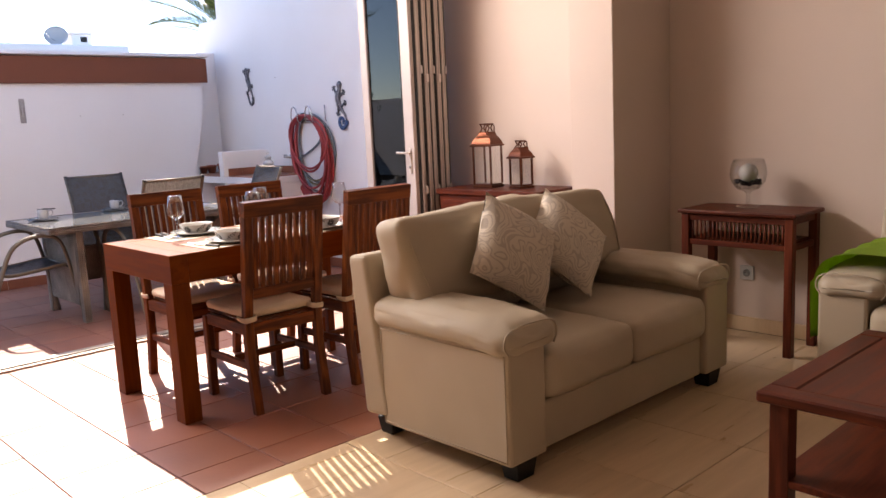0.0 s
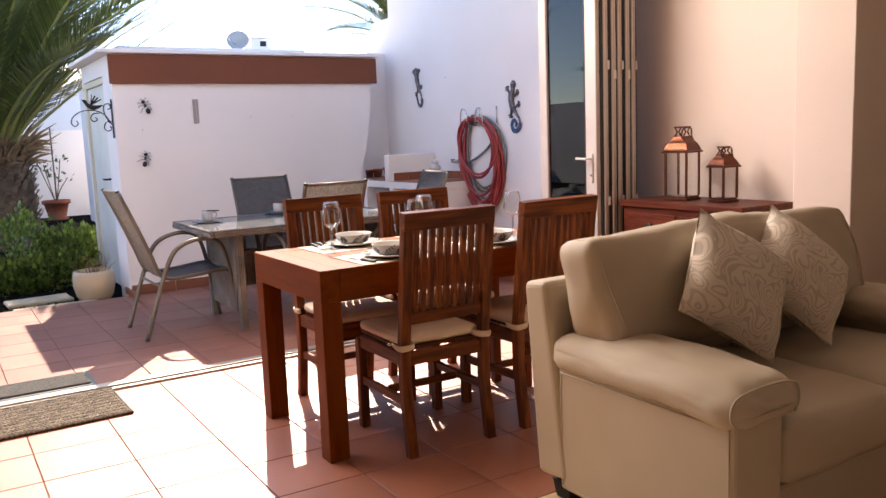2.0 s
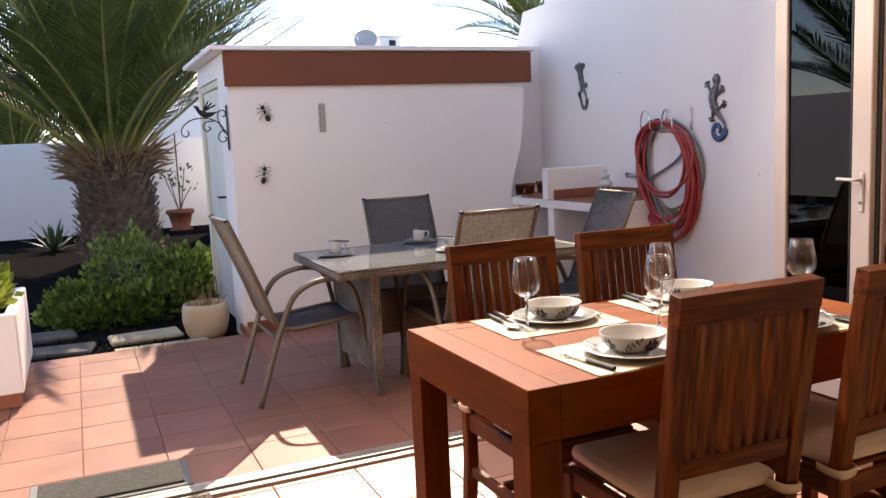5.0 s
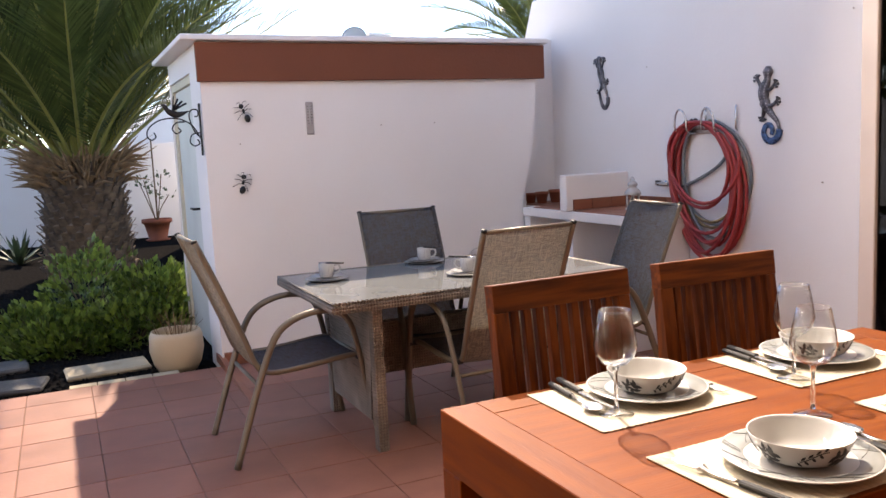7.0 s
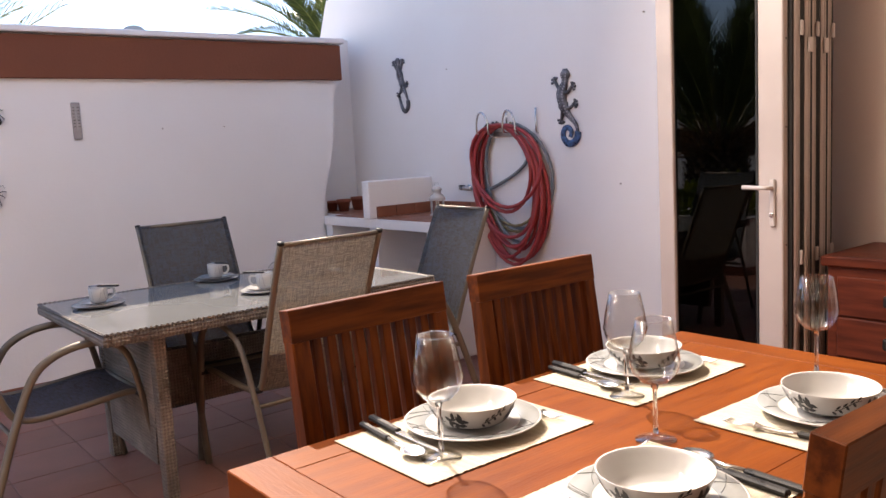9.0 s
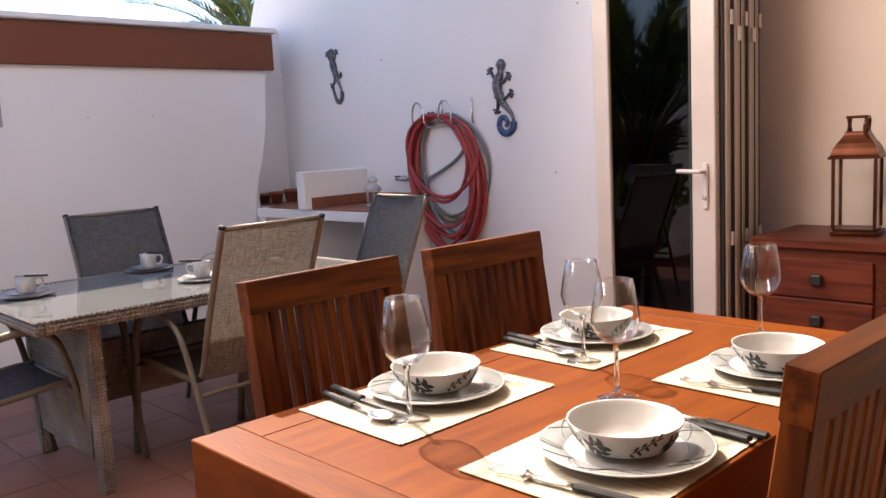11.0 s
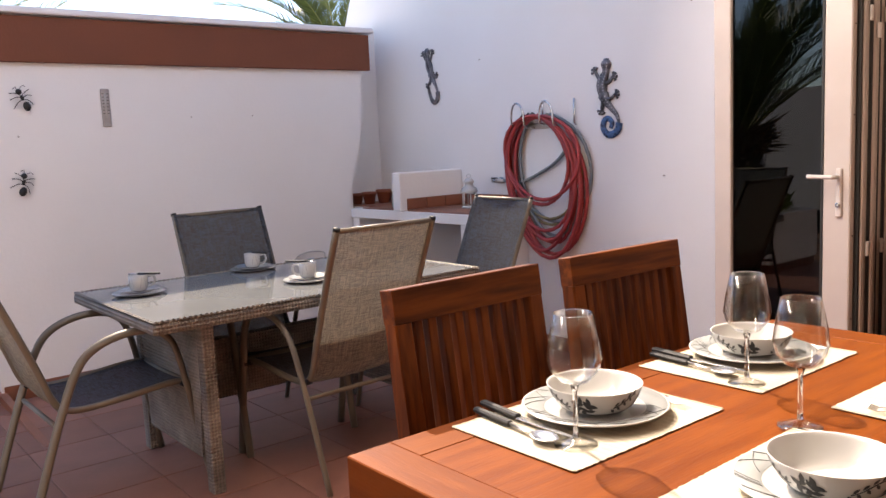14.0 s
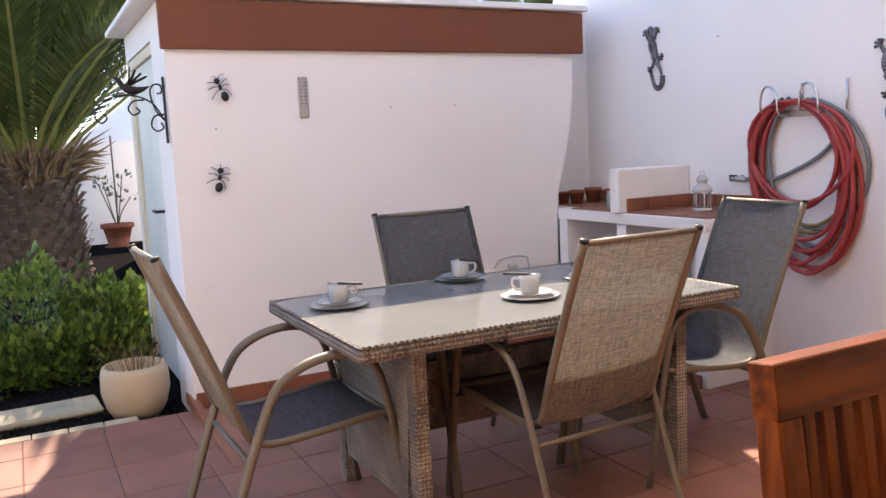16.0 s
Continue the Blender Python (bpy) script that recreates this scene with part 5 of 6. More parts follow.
part("pin", tube([(0.255, -0.06, 0.0), (0.255, -0.05, 0.012), (0.255, 0.085, 0.012)], 0.006, 8), M_STEEL, hanger)


def hose(label, mat, count, seed, radius, droop, shift, out):
    t = thing("garden_hose", on_party_wall(6.45, 1.39), label, "hose", "coiled hoses on the wall")
    rnd_ = random.Random(seed)
    pts = []
    for k in range(count):
        bot = -droop * (0.78 + 0.32 * rnd_.random() if k not in (2, 6) else 0.60 + 0.01 * k)
        half_w = 0.27 * (0.86 + 0.34 * rnd_.random())
        dx = shift + 0.05 * (rnd_.random() - 0.4)
        tilt = 0.05 + 0.05 * rnd_.random()
        o = out + 0.055 * rnd_.random()
        for q in range(28):
            a = 2 * math.pi * q / 28
            x = dx + half_w * math.sin(a) * (1.0 + 0.12 * math.cos(a)) + tilt * (1 - math.cos(a)) * 0.5
            y = 0.01 * rnd_.random() + bot / 2 * (1 - math.cos(a)) + 0.02 * (1 + math.cos(a)) / 2
            pts.append((x, y, o + 0.012 * math.sin(a * 2 + k)))
    sm = []
    for i in range(len(pts)):
        w = [Vector(pts[min(len(pts) - 1, max(0, i + d))]) for d in (-2, -1, 0, 1, 2)]
        sm.append(sum(w, Vector()) / 5)
    part("coil", tube(sm, radius, 8), mat, t)
    part("coupling", tube([sm[-1], sm[-1] + (sm[-1] - sm[-2]).normalized() * 0.045], radius * 1.25, 10), M_IRON, t, "dark hose coupling")
    return t


hose("red rubber garden hose coiled on a wall bracket", M_RED, 10, 3, 0.0112, 0.80, -0.04, 0.03)
grey_hose = hose("grey garden hose coiled behind the red one", M_GREY, 2, 8, 0.010, 0.74, 0.02, 0.012)
part("lead", tube(curve([(-0.32, -0.37, 0.05), (-0.2, -0.38, 0.03), (-0.05, -0.33, 0.02), (0.12, -0.24, 0.018), (0.24, -0.1, 0.02)], 8), 0.0105, 8), M_GREY, grey_hose)
hose("thin olive garden hose coiled behind the red one", M_OLIVE, 2, 12, 0.009, 0.70, -0.03, 0.016)

tap = thing("garden_tap", on_party_wall(6.84, 1.02), "small brass-grey wall tap", "tap")
part("pipe", moved(lathe([(0, 0), (0.02, 0), (0.02, 0.006), (0.010, 0.008), (0.010, 0.07), (0, 0.07)], 12), pose(0, 0, 0)), M_STEEL, tap)
part("valve", tube([(-0.03, 0, 0.055), (0.03, 0, 0.055), (0.075, -0.005, 0.055)], [0.012, 0.016, 0.011], 10), M_RAIL, tap)
part("lever", box(-0.035, 0.012, 0.045, 0.012, 0.02, 0.065, 0.003), M_IRON, tap)


def ant(m):
    t = thing("ant_ornament", m @ Matrix.Scale(0.9, 4), "black metal ant ornament", "wall ornament", "ants on the shed wall")
    for name, x, y, r, sy in (("head", -0.008, 0.055, 0.017, 1.0), ("thorax", 0.0, 0.018, 0.010, 1.7), ("abdomen", 0.012, -0.035, 0.021, 1.35)):
        s_ = bmesh.new()
        bmesh.ops.create_uvsphere(s_, u_segments=14, v_segments=9, radius=r)
        part(name, moved(finish(s_, True), Matrix.Translation((x, y, 0.026)) @ Matrix.Diagonal((1, sy, 1, 1))), M_IRON, t)
    for s in (-1, 1):
        for y0, dx, dy in ((0.03, 0.055, 0.028), (0.018, 0.06, 0.002), (0.006, 0.055, -0.04)):
            part("leg", tube(curve([(0, y0, 0.026), (s * dx * 0.5, y0 + dy * 0.4 + 0.008, 0.034), (s * dx, y0 + dy, 0.002)], 4), 0.0022, 5), M_IRON, t)
        part("feeler", tube(curve([(s * 0.006 - 0.008, 0.068, 0.03), (s * 0.02, 0.085, 0.034), (s * 0.035, 0.075, 0.03)], 4), 0.0016, 5), M_IRON, t)


ant(on_shed_wall(1.93, 1.585) @ pose(0, 0, 0, 0, 0, 12))
ant(on_shed_wall(1.885, 1.145) @ pose(0, 0, 0, 0, 0, -22))

thermo = thing("wall_thermometer", on_shed_wall(2.354, 1.547), "pale metal strip thermometer on the shed wall", "thermometer")
part("strip", box(-0.024, -0.105, 0.0, 0.024, 0.105, 0.008, 0.006, 2), material("brushed_alloy", (0.42, 0.40, 0.40), None, 20, 0.4, metal=0.5), thermo)
part("tube", tube([(0, -0.055, 0.010), (0, 0.08, 0.010)], 0.003, 6), M_CHINA, thermo)
for k in range(7):
    part("scale_mark", box(-0.018, 0.075 - k * 0.018, 0.0082, -0.007, 0.078 - k * 0.018, 0.0092), M_IRON, thermo)
    part("scale_mark", box(0.007, 0.075 - k * 0.018, 0.0082, 0.018, 0.078 - k * 0.018, 0.0092), M_IRON, thermo)
for x, z in ((2.843, 1.489), (3.24, 1.491), (1.893, 1.40)):
    n_ = thing("wall_nail", on_shed_wall(x, z), "small dark nail in the shed wall", "nail", "nails in the walls")
    part("shank", lathe([(0.002, 0), (0.002, 0.01), (0.005, 0.011), (0.004, 0.013), (0, 0.014)], 8), M_RAIL, n_)
for y, z in ((7.0, 1.78), (5.45, 1.9), (5.62, 1.05)):
    n_ = thing("wall_nail", on_party_wall(y, z), "small dark nail in the patio wall", "nail", "nails in the walls")
    part("shank", lathe([(0.002, 0), (0.002, 0.01), (0.005, 0.011), (0.004, 0.013), (0, 0.014)], 8), M_RAIL, n_)

# bracket with a bird, on the shed's garden side, standing out to the west
br = thing("bird_bracket", pose(1.676, 7.90, 1.50), "black wrought iron hanging bracket with a bird", "bracket")
part("back_bar", box(-0.012, -0.012, -0.16, -0.002, 0.012, 0.16, 0.002), M_IRON, br)


def scroll_bar(pts):
    part("scroll", tube([(p.x, 0, p.z) for p in curve(pts, 6)], 0.0042, 6), M_IRON, br)


scroll_bar([(-0.012, 0, -0.05), (-0.06, 0, 0.03), (-0.14, 0, 0.07), (-0.24, 0, 0.065), (-0.31, 0, 0.02), (-0.325, 0, -0.03), (-0.30, 0, -0.055), (-0.275, 0, -0.035), (-0.285, 0, -0.01)])
scroll_bar([(-0.012, 0, -0.05), (-0.05, 0, 0.0), (-0.07, 0, 0.08), (-0.055, 0, 0.12), (-0.02, 0, 0.12), (-0.018, 0, 0.085), (-0.04, 0, 0.08)])
scroll_bar([(-0.012, 0, -0.02), (-0.06, 0, -0.03), (-0.075, 0, -0.075), (-0.05, 0, -0.1), (-0.02, 0, -0.085), (-0.03, 0, -0.06)])
scroll_bar([(-0.10, 0, 0.05), (-0.15, 0, 0.045), (-0.175, 0, 0.01), (-0.155, 0, -0.02), (-0.125, 0, -0.005), (-0.14, 0, 0.015)])
bird = part("bird", moved(tube(curve([(-0.07, 0, 0.115), (-0.11, 0, 0.10), (-0.15, 0, 0.095), (-0.19, 0, 0.115), (-0.21, 0, 0.145), (-0.235, 0, 0.16)], 4), [0.003, 0.005, 0.008, 0.011, 0.014, 0.016, 0.018, 0.019, 0.020, 0.020, 0.019, 0.018, 0.016, 0.014, 0.013, 0.014, 0.014, 0.012, 0.008, 0.004, 0.001], 10), pose(0, 0, 0)), M_IRON, br)
for k in range(4):
    part("wing_feather", tube([(-0.165, 0.006 * k - 0.01, 0.12), (-0.155 + 0.026 * k, 0.006 * k - 0.01, 0.205 - 0.014 * k)], [0.007, 0.005], 6, flat=0.4), M_IRON, bird)


def flower_pot(m, r, h, label):
    t = thing("flower_pot", m, label, "pot", "small pots on the barbecue counter")
    part("pot", lathe([(0, 0.0), (r * 0.68, 0.0), (r * 0.9, h * 0.74), (r, h * 0.75), (r * 1.02, h), (r * 0.92, h), (r * 0.85, h * 0.76), (r * 0.6, h * 0.1), (0, h * 0.1)], 24), M_POT, t)
    return t


for x, y, r, h in ((4.13, 8.06, 0.045, 0.075), (4.18, 7.98, 0.052, 0.085), (4.30, 7.97, 0.056, 0.095), (4.36, 7.85, 0.05, 0.085)):
    flower_pot(pose(x, y, 0.8595), r, h, "small empty terracotta flower pot")
jar = thing("glass_jar", pose(4.06, 7.47, 0.8595), "small greenish glass jar on the counter", "jar")
part("jar", lathe([(0, 0), (0.036, 0), (0.04, 0.01), (0.04, 0.07), (0.034, 0.085), (0.036, 0.1), (0.033, 0.1), (0.031, 0.086), (0.037, 0.068), (0.036, 0.012), (0, 0.006)], 24), material("frosted_green_glass", (0.30, 0.33, 0.27), None, 8, 0.3), jar)

wl = thing("white_lantern", pose(4.22, 6.93, 0.8595), "white metal lantern with domed top", "lantern")
part("base", lathe([(0, 0), (0.05, 0), (0.052, 0.008), (0.046, 0.014), (0, 0.014)], 24), M_CHINA, wl)
part("glass", lathe([(0.038, 0.0145), (0.038, 0.095), (0.036, 0.095), (0.036, 0.0145)], 20), M_GLASS, wl)
for k in range(6):
    a = k * math.pi / 3
    part("post", tube([(0.043 * math.cos(a), 0.043 * math.sin(a), 0.0145), (0.043 * math.cos(a), 0.043 * math.sin(a), 0.097)], 0.004, 6), M_CHINA, wl)
part("roof", lathe([(0.05, 0.097), (0.054, 0.103), (0.046, 0.122), (0.026, 0.138), (0.024, 0.15), (0.032, 0.158), (0.032, 0.168), (0.018, 0.182), (0, 0.186)], 24), M_CHINA, wl)
part("ring", tube([(0.016 * math.cos(a), 0, 0.196 + 0.014 * math.sin(a)) for a in [2 * math.pi * k / 14 for k in range(14)]], 0.002, 5, closed=True), M_CHINA, wl)

# ---- door mats ----
M_MAT = weave("grey_brown_jute", (0.15, 0.125, 0.10), (0.11, 0.09, 0.07), 0.022, 0.95, 1.0)
dm = thing("door_mat", pose(0.63, 4.80, 0.001, 0, 0, 1.5), "grey-brown woven jute door mat indoors", "mat")
part("backing", box(-0.38, -0.235, 0, 0.38, 0.235, 0.010, 0.004, 2), M_MAT, dm)
vs, fs = [], []
rnd = random.Random(31)
for r in range(19):
    for k in range(44):
        cx, cy = -0.37 + 0.74 * (k + 0.5) / 44, -0.228 + 0.456 * (r + 0.5) / 19
        s = (1 if r % 2 else -1) * 0.009
        z = 0.0155 + 0.002 * rnd.random()
        n0 = len(vs)
        for u, w, zz in ((-0.0085, -0.012, 0.0102), (0.0085, -0.012, 0.0102), (0.0085, 0.012, 0.0102), (-0.0085, 0.012, 0.0102), (-0.004, -0.009, z), (0.004, -0.009, z), (0.004, 0.009, z), (-0.004, 0.009, z)):
            vs.append((cx + u + s * w / 0.012, cy + w, zz))
        for q in ((4, 5, 6, 7), (0, 1, 5, 4), (1, 2, 6, 5), (2, 3, 7, 6), (3, 0, 4, 7)):
            fs.append([n0 + j for j in q])
me = bpy.data.meshes.new("weave")
me.from_pydata(vs, [], fs)
me.materials.append(material("jute_strand", (0.20, 0.165, 0.125), (0.12, 0.10, 0.078), 60, 0.95, 0.6, 260, island=0.35))
strands = new("weave", me)
strands.parent = dm
tagged(strands, kind="stuff")
part("binding", tube([(-0.38, -0.235, 0.008), (0.38, -0.235, 0.008), (0.38, 0.235, 0.008), (-0.38, 0.235, 0.008)], 0.008, 6, closed=True), M_MAT, dm)
om = thing("door_mat", pose(0.66, 5.345, 0.001), "dark bristle door mat with pale rubber edge", "mat")
part("edge", box(-0.305, -0.15, 0, 0.305, 0.15, 0.008, 0.003), material("grey_rubber", (0.16, 0.17, 0.17), None, 10, 0.8), om)
part("bristles", box(-0.275, -0.125, 0.0085, 0.275, 0.125, 0.018, 0.004), material("dark_bristles", (0.085, 0.08, 0.07), (0.045, 0.045, 0.042), 70, 1.0, 1.0, 220), om)

# ---- skirtings outdoors ----
def skirting(x0, y0, x1, y1, h, thick, step):
    """Terracotta skirting tiles along a wall face."""
    n_ = max(1, round(math.hypot(x1 - x0, y1 - y0) / step))
    for k in range(n_):
        a, b = k / n_, (k + 1) / n_
        xa, xb, ya, yb = x0 + (x1 - x0) * a, x0 + (x1 - x0) * b, y0 + (y1 - y0) * a, y0 + (y1 - y0) * b
        if y0 == y1:
            bm = box(xa + 0.002, y0 - thick, 0.001, xb - 0.002, y0, h, 0.002)
        else:
            bm = box(x0 - thick, min(ya, yb) + 0.002, 0.001, x0, max(ya, yb) - 0.002, h, 0.002)
        structure("baseboard", bm, M_SKIRT, "terracotta skirting tile", "skirting")


skirting(1.69, Y_S - 0.002, 3.90, Y_S - 0.002, 0.085, 0.012, TILE)
skirting(X_G - 0.002, 5.26, X_G - 0.002, 6.60, 0.085, 0.012, TILE)
skirting(3.925, 6.64, 3.925, 7.84, 0.07, 0.012, TILE)
bm = bmesh.new()
for x, y, z in ((1.665, 8.0, 0.06), (1.665, 6.95, 0.002), (1.70, 6.95, 0.002), (1.70, Y_S - 0.016, 0.055)):
    bm.verts.new((x, y, 0.0005))
    bm.verts.new((x, y, z))
bm.verts.ensure_lookup_table()
for k in range(4):
    j = (k + 1) % 4
    bm.faces.new((bm.verts[2 * k], bm.verts[2 * j], bm.verts[2 * j + 1], bm.verts[2 * k + 1]))
bm.faces.new([bm.verts[2 * k + 1] for k in range(4)])
structure("trim_ramp_edge", finish(bm), M_SKIRT, "low terracotta edging strip", "edging")

# white cable and plug hanging on the shed wall
cb = thing("power_cable", pose(3.5, Y_S - 0.006, 0.5), "thin white cable looped on the shed wall", "cable")
part("wire", tube(curve([(-0.04, 0, 0.03), (0.0, -0.004, 0.075), (0.09, -0.004, 0.09), (0.19, -0.003, 0.075), (0.20, -0.004, 0.03), (0.24, -0.004, -0.12), (0.265, -0.003, -0.32), (0.27, -0.003, -0.40)], 6), 0.004, 6), M_CHINA, cb)
part("plug", box(0.05, -0.03, 0.02, 0.11, -0.001, 0.045, 0.004), M_CHINA, cb)


# ---- garden ----
M_FROND = material("palm_leaflet", (0.105, 0.135, 0.038), (0.048, 0.070, 0.019), 3, 0.40, vary=0.2, translucent=0.25, island=0.35)
M_RACHIS = material("palm_rachis", (0.25, 0.24, 0.06), (0.17, 0.17, 0.045), 4, 0.5)
M_DEAD = material("dry_palm_leaf", (0.29, 0.18, 0.095), (0.15, 0.092, 0.05), 8, 0.9, vary=0.2)
M_BARK = material("palm_bark", (0.19, 0.125, 0.08), (0.075, 0.048, 0.032), 9, 0.95, 0.8, 40, vary=0.2)
M_LEAF = material("shrub_leaf", (0.21, 0.28, 0.05), (0.06, 0.105, 0.02), 11, 0.34, translucent=0.4, island=0.65)
M_LEAFY = material("yellow_green_leaf", (0.26, 0.29, 0.04), (0.13, 0.19, 0.025), 9, 0.35, translucent=0.3, island=0.4)
M_AGAVE = material("agave_leaf", (0.075, 0.11, 0.05), (0.04, 0.065, 0.03), 6, 0.5)
M_TWIG = material("twig", (0.13, 0.09, 0.055), None, 12, 0.9)


def frond_mesh(name, length, sag, pairs, leaf, seed, twist=0.0):
    """A feather frond: rachis in the x-z plane from the origin, leaflets in two ranks; material 0 leaflets, 1 rachis."""
    rnd_ = random.Random(seed)
    bm = bmesh.new()

    def at(t):
        return Vector((length * t * (1 - 0.12 * sag * t), twist * t * t, length * (0.42 * t - 0.55 * sag * t * t)))

    spine = [at(k / 16) for k in range(17)]
    joined(bm, tube(spine, [0.024 * (1 - 0.85 * k / 16) for k in range(17)], 6))
    for f in bm.faces:
        f.material_index = 1
    for k in range(pairs):
        t = 0.13 + 0.87 * k / pairs
        p = at(t)
        d = (at(min(1, t + 0.02)) - at(t - 0.02)).normalized()
        side = d.cross(Vector((0, 0, 1))).normalized()
        up = side.cross(d)
        grow = min(1.0, 0.30 + (t - 0.13) * 2.4) * (1 - 0.55 * max(0.0, t - 0.5) / 0.5)
        for s in (-1, 1):
            ln = leaf * grow * (0.88 + 0.24 * rnd_.random())
            way = (d * (0.62 + 0.75 * t) + side * s * (0.80 + 0.12 * (rnd_.random() - 0.5)) + up * (0.30 + 0.22 * (rnd_.random() - 0.5))).normalized()
            wid = way.cross(up).normalized() * 0.0115
            droop = Vector((0, 0, -0.07 * ln * (0.4 + rnd_.random())))
            fold = up * 0.004
            a, b = bm.verts.new(p + wid * 0.6), bm.verts.new(p - wid * 0.6)
            c, e = bm.verts.new(p + way * ln * 0.45 + wid + fold), bm.verts.new(p + way * ln * 0.45 - wid + fold)
            tip = bm.verts.new(p + way * ln + droop)
            bm.faces.new((a, b, e, c)), bm.faces.new((c, e, tip))
    me = bpy.data.meshes.new(name)
    bm.to_mesh(me)
    bm.free()
    me.materials.append(M_FROND), me.materials.append(M_RACHIS)
    return me


FRONDS = [frond_mesh("frond", 2.9, 0.24 + 0.15 * k, 66, 0.58, 11 + k, (-0.3, 0.2, 0.4, -0.15)[k]) for k in range(4)]


def palm(x, y, z, radius, height, count, size, seed, label, lift=0.0):
    t = thing("palm_tree", pose(x, y, z), label, "palm tree")
    rnd_ = random.Random(seed)
    prof = [(radius * 1.08, -0.12), (radius * 1.02, height * 0.2), (radius, height * 0.6), (radius * 0.88, height * 0.9), (radius * 0.62, height * 1.05), (radius * 0.3, height * 1.2), (0, height * 1.22)]
    trunk = part("trunk", lathe(prof, 28), M_BARK, t)
    # old leaf bases in a spiral
    bm = bmesh.new()
    rings = 15
    for r in range(rings):
        zz = height * (0.02 + 0.98 * r / rings)
        n_ = 19
        for k in range(n_):
            a = 2 * math.pi * (k + 0.5 * (r % 2)) / n_ + 0.12 * rnd_.random()
            rr = radius * (1.06 - 0.18 * (r / rings) ** 3)
            w, h, o = 0.07 * radius / 0.5, 0.12, 0.06 + 0.06 * rnd_.random()
            c = Vector((math.cos(a), math.sin(a), 0))
            s = Vector((-math.sin(a), math.cos(a), 0))
            base = c * (rr - 0.03) + Vector((0, 0, zz))
            v = [base - s * w, base + s * w, base + s * w * 0.6 + c * o + Vector((0, 0, h)), base - s * w * 0.6 + c * o + Vector((0, 0, h)), base + c * (0.02) + Vector((0, 0, h * 1.15))]
            v = [bm.verts.new(q) for q in v]
            bm.faces.new((v[0], v[1], v[2], v[3])), bm.faces.new((v[3], v[2], v[4]))
    tagged(part("leaf_base", finish(bm), M_BARK, t), kind="stuff")
    bm = bmesh.new()
    for k in range(330):
        a = rnd_.random() * 6.283
        c = Vector((math.cos(a), math.sin(a), 0))
        p = c * radius * (0.8 + 0.2 * rnd_.random()) + Vector((0, 0, height * (0.80 + 0.28 * rnd_.random())))
        ln = radius * (0.35 + 0.75 * rnd_.random())
        q = p + c * ln * (0.6 + 0.3 * rnd_.random()) + Vector((0.25 * (rnd_.random() - 0.5), 0.25 * (rnd_.random() - 0.5), ln * (0.95 * rnd_.random() - 0.1)))
        joined(bm, tube([p, (p + q) / 2 + Vector((0, 0, 0.03)), q], [0.026, 0.016, 0.002], 4))
    tagged(part("dry_fringe", finish(bm), M_DEAD, t, "dry brown frond stubs"), kind="stuff")
    for k in range(count):
        f = k / count
        a = k * 2.39996 + 0.3 * rnd_.random()
        pitch = -(27 + 50 * f ** 0.8 + 12 * (rnd_.random() - 0.5)) + lift
        ob = new("frond", FRONDS[3] if lift else FRONDS[k % 4])
        ob.parent = t
        sc = size * (0.82 + 0.3 * rnd_.random())
        ob.matrix_local = Matrix.Translation((0, 0, height * 0.98)) @ pose(0, 0, 0, 0, 0, math.degrees(a)) @ pose(radius * 0.35, 0, 0, 0, pitch + 12, 0) @ Matrix.Rotation((rnd_.random() - 0.5) * 0.9, 4, "X") @ Matrix.Scale(sc, 4)
    return t


palm(1.12, 13.55, -0.05, 0.47, 1.32, 64, 1.25, 3, "large date palm with stout scaly trunk and green fronds")
palm(-0.35, 20.2, -0.05, 0.30, 1.35, 64, 0.8, 9, "smaller palm beyond the garden wall")
palm(-3.4, 9.4, -0.05, 0.4, 1.2, 34, 0.9, 14, "palm on the garden side of the patio")
palm(13.2, 22.5, -0.05, 0.28, 3.9, 30, 1.15, 21, "distant palm with drooping fronds beyond the wall", 14)


def leaf_cloud(bm, centre, spread, count, leaf, rnd_, flat=0.5):
    """Many small folded leaves on an uneven dome."""
    c = Vector(centre)
    for k in range(count):
        a, b = rnd_.random() * 6.283, rnd_.random()
        d = Vector((math.cos(a) * math.sqrt(1 - b * b), math.sin(a) * math.sqrt(1 - b * b), b))
        r = (0.55 + 0.45 * rnd_.random() ** 0.5) * (1 + 0.25 * noise.noise(d * 3 + c))
        p = c + Vector((d.x * spread[0], d.y * spread[1], d.z * spread[2])) * r
        w = (d + Vector((rnd_.random() - 0.5, rnd_.random() - 0.5, rnd_.random() * 0.8)) * 1.3).normalized()
        s = w.orthogonal().normalized()
        s = (Matrix.Rotation(rnd_.random() * 6.283, 3, w) @ s)
        n_ = w.cross(s)
        ln = leaf * (0.7 + 0.6 * rnd_.random())
        v = [bm.verts.new(q) for q in (p, p + w * ln * 0.5 + s * ln * 0.32 + n_ * ln * 0.08, p + w * ln, p + w * ln * 0.5 - s * ln * 0.32 + n_ * ln * 0.08)]
        bm.faces.new((v[0], v[1], v[2])), bm.faces.new((v[0], v[2], v[3]))
    return bm


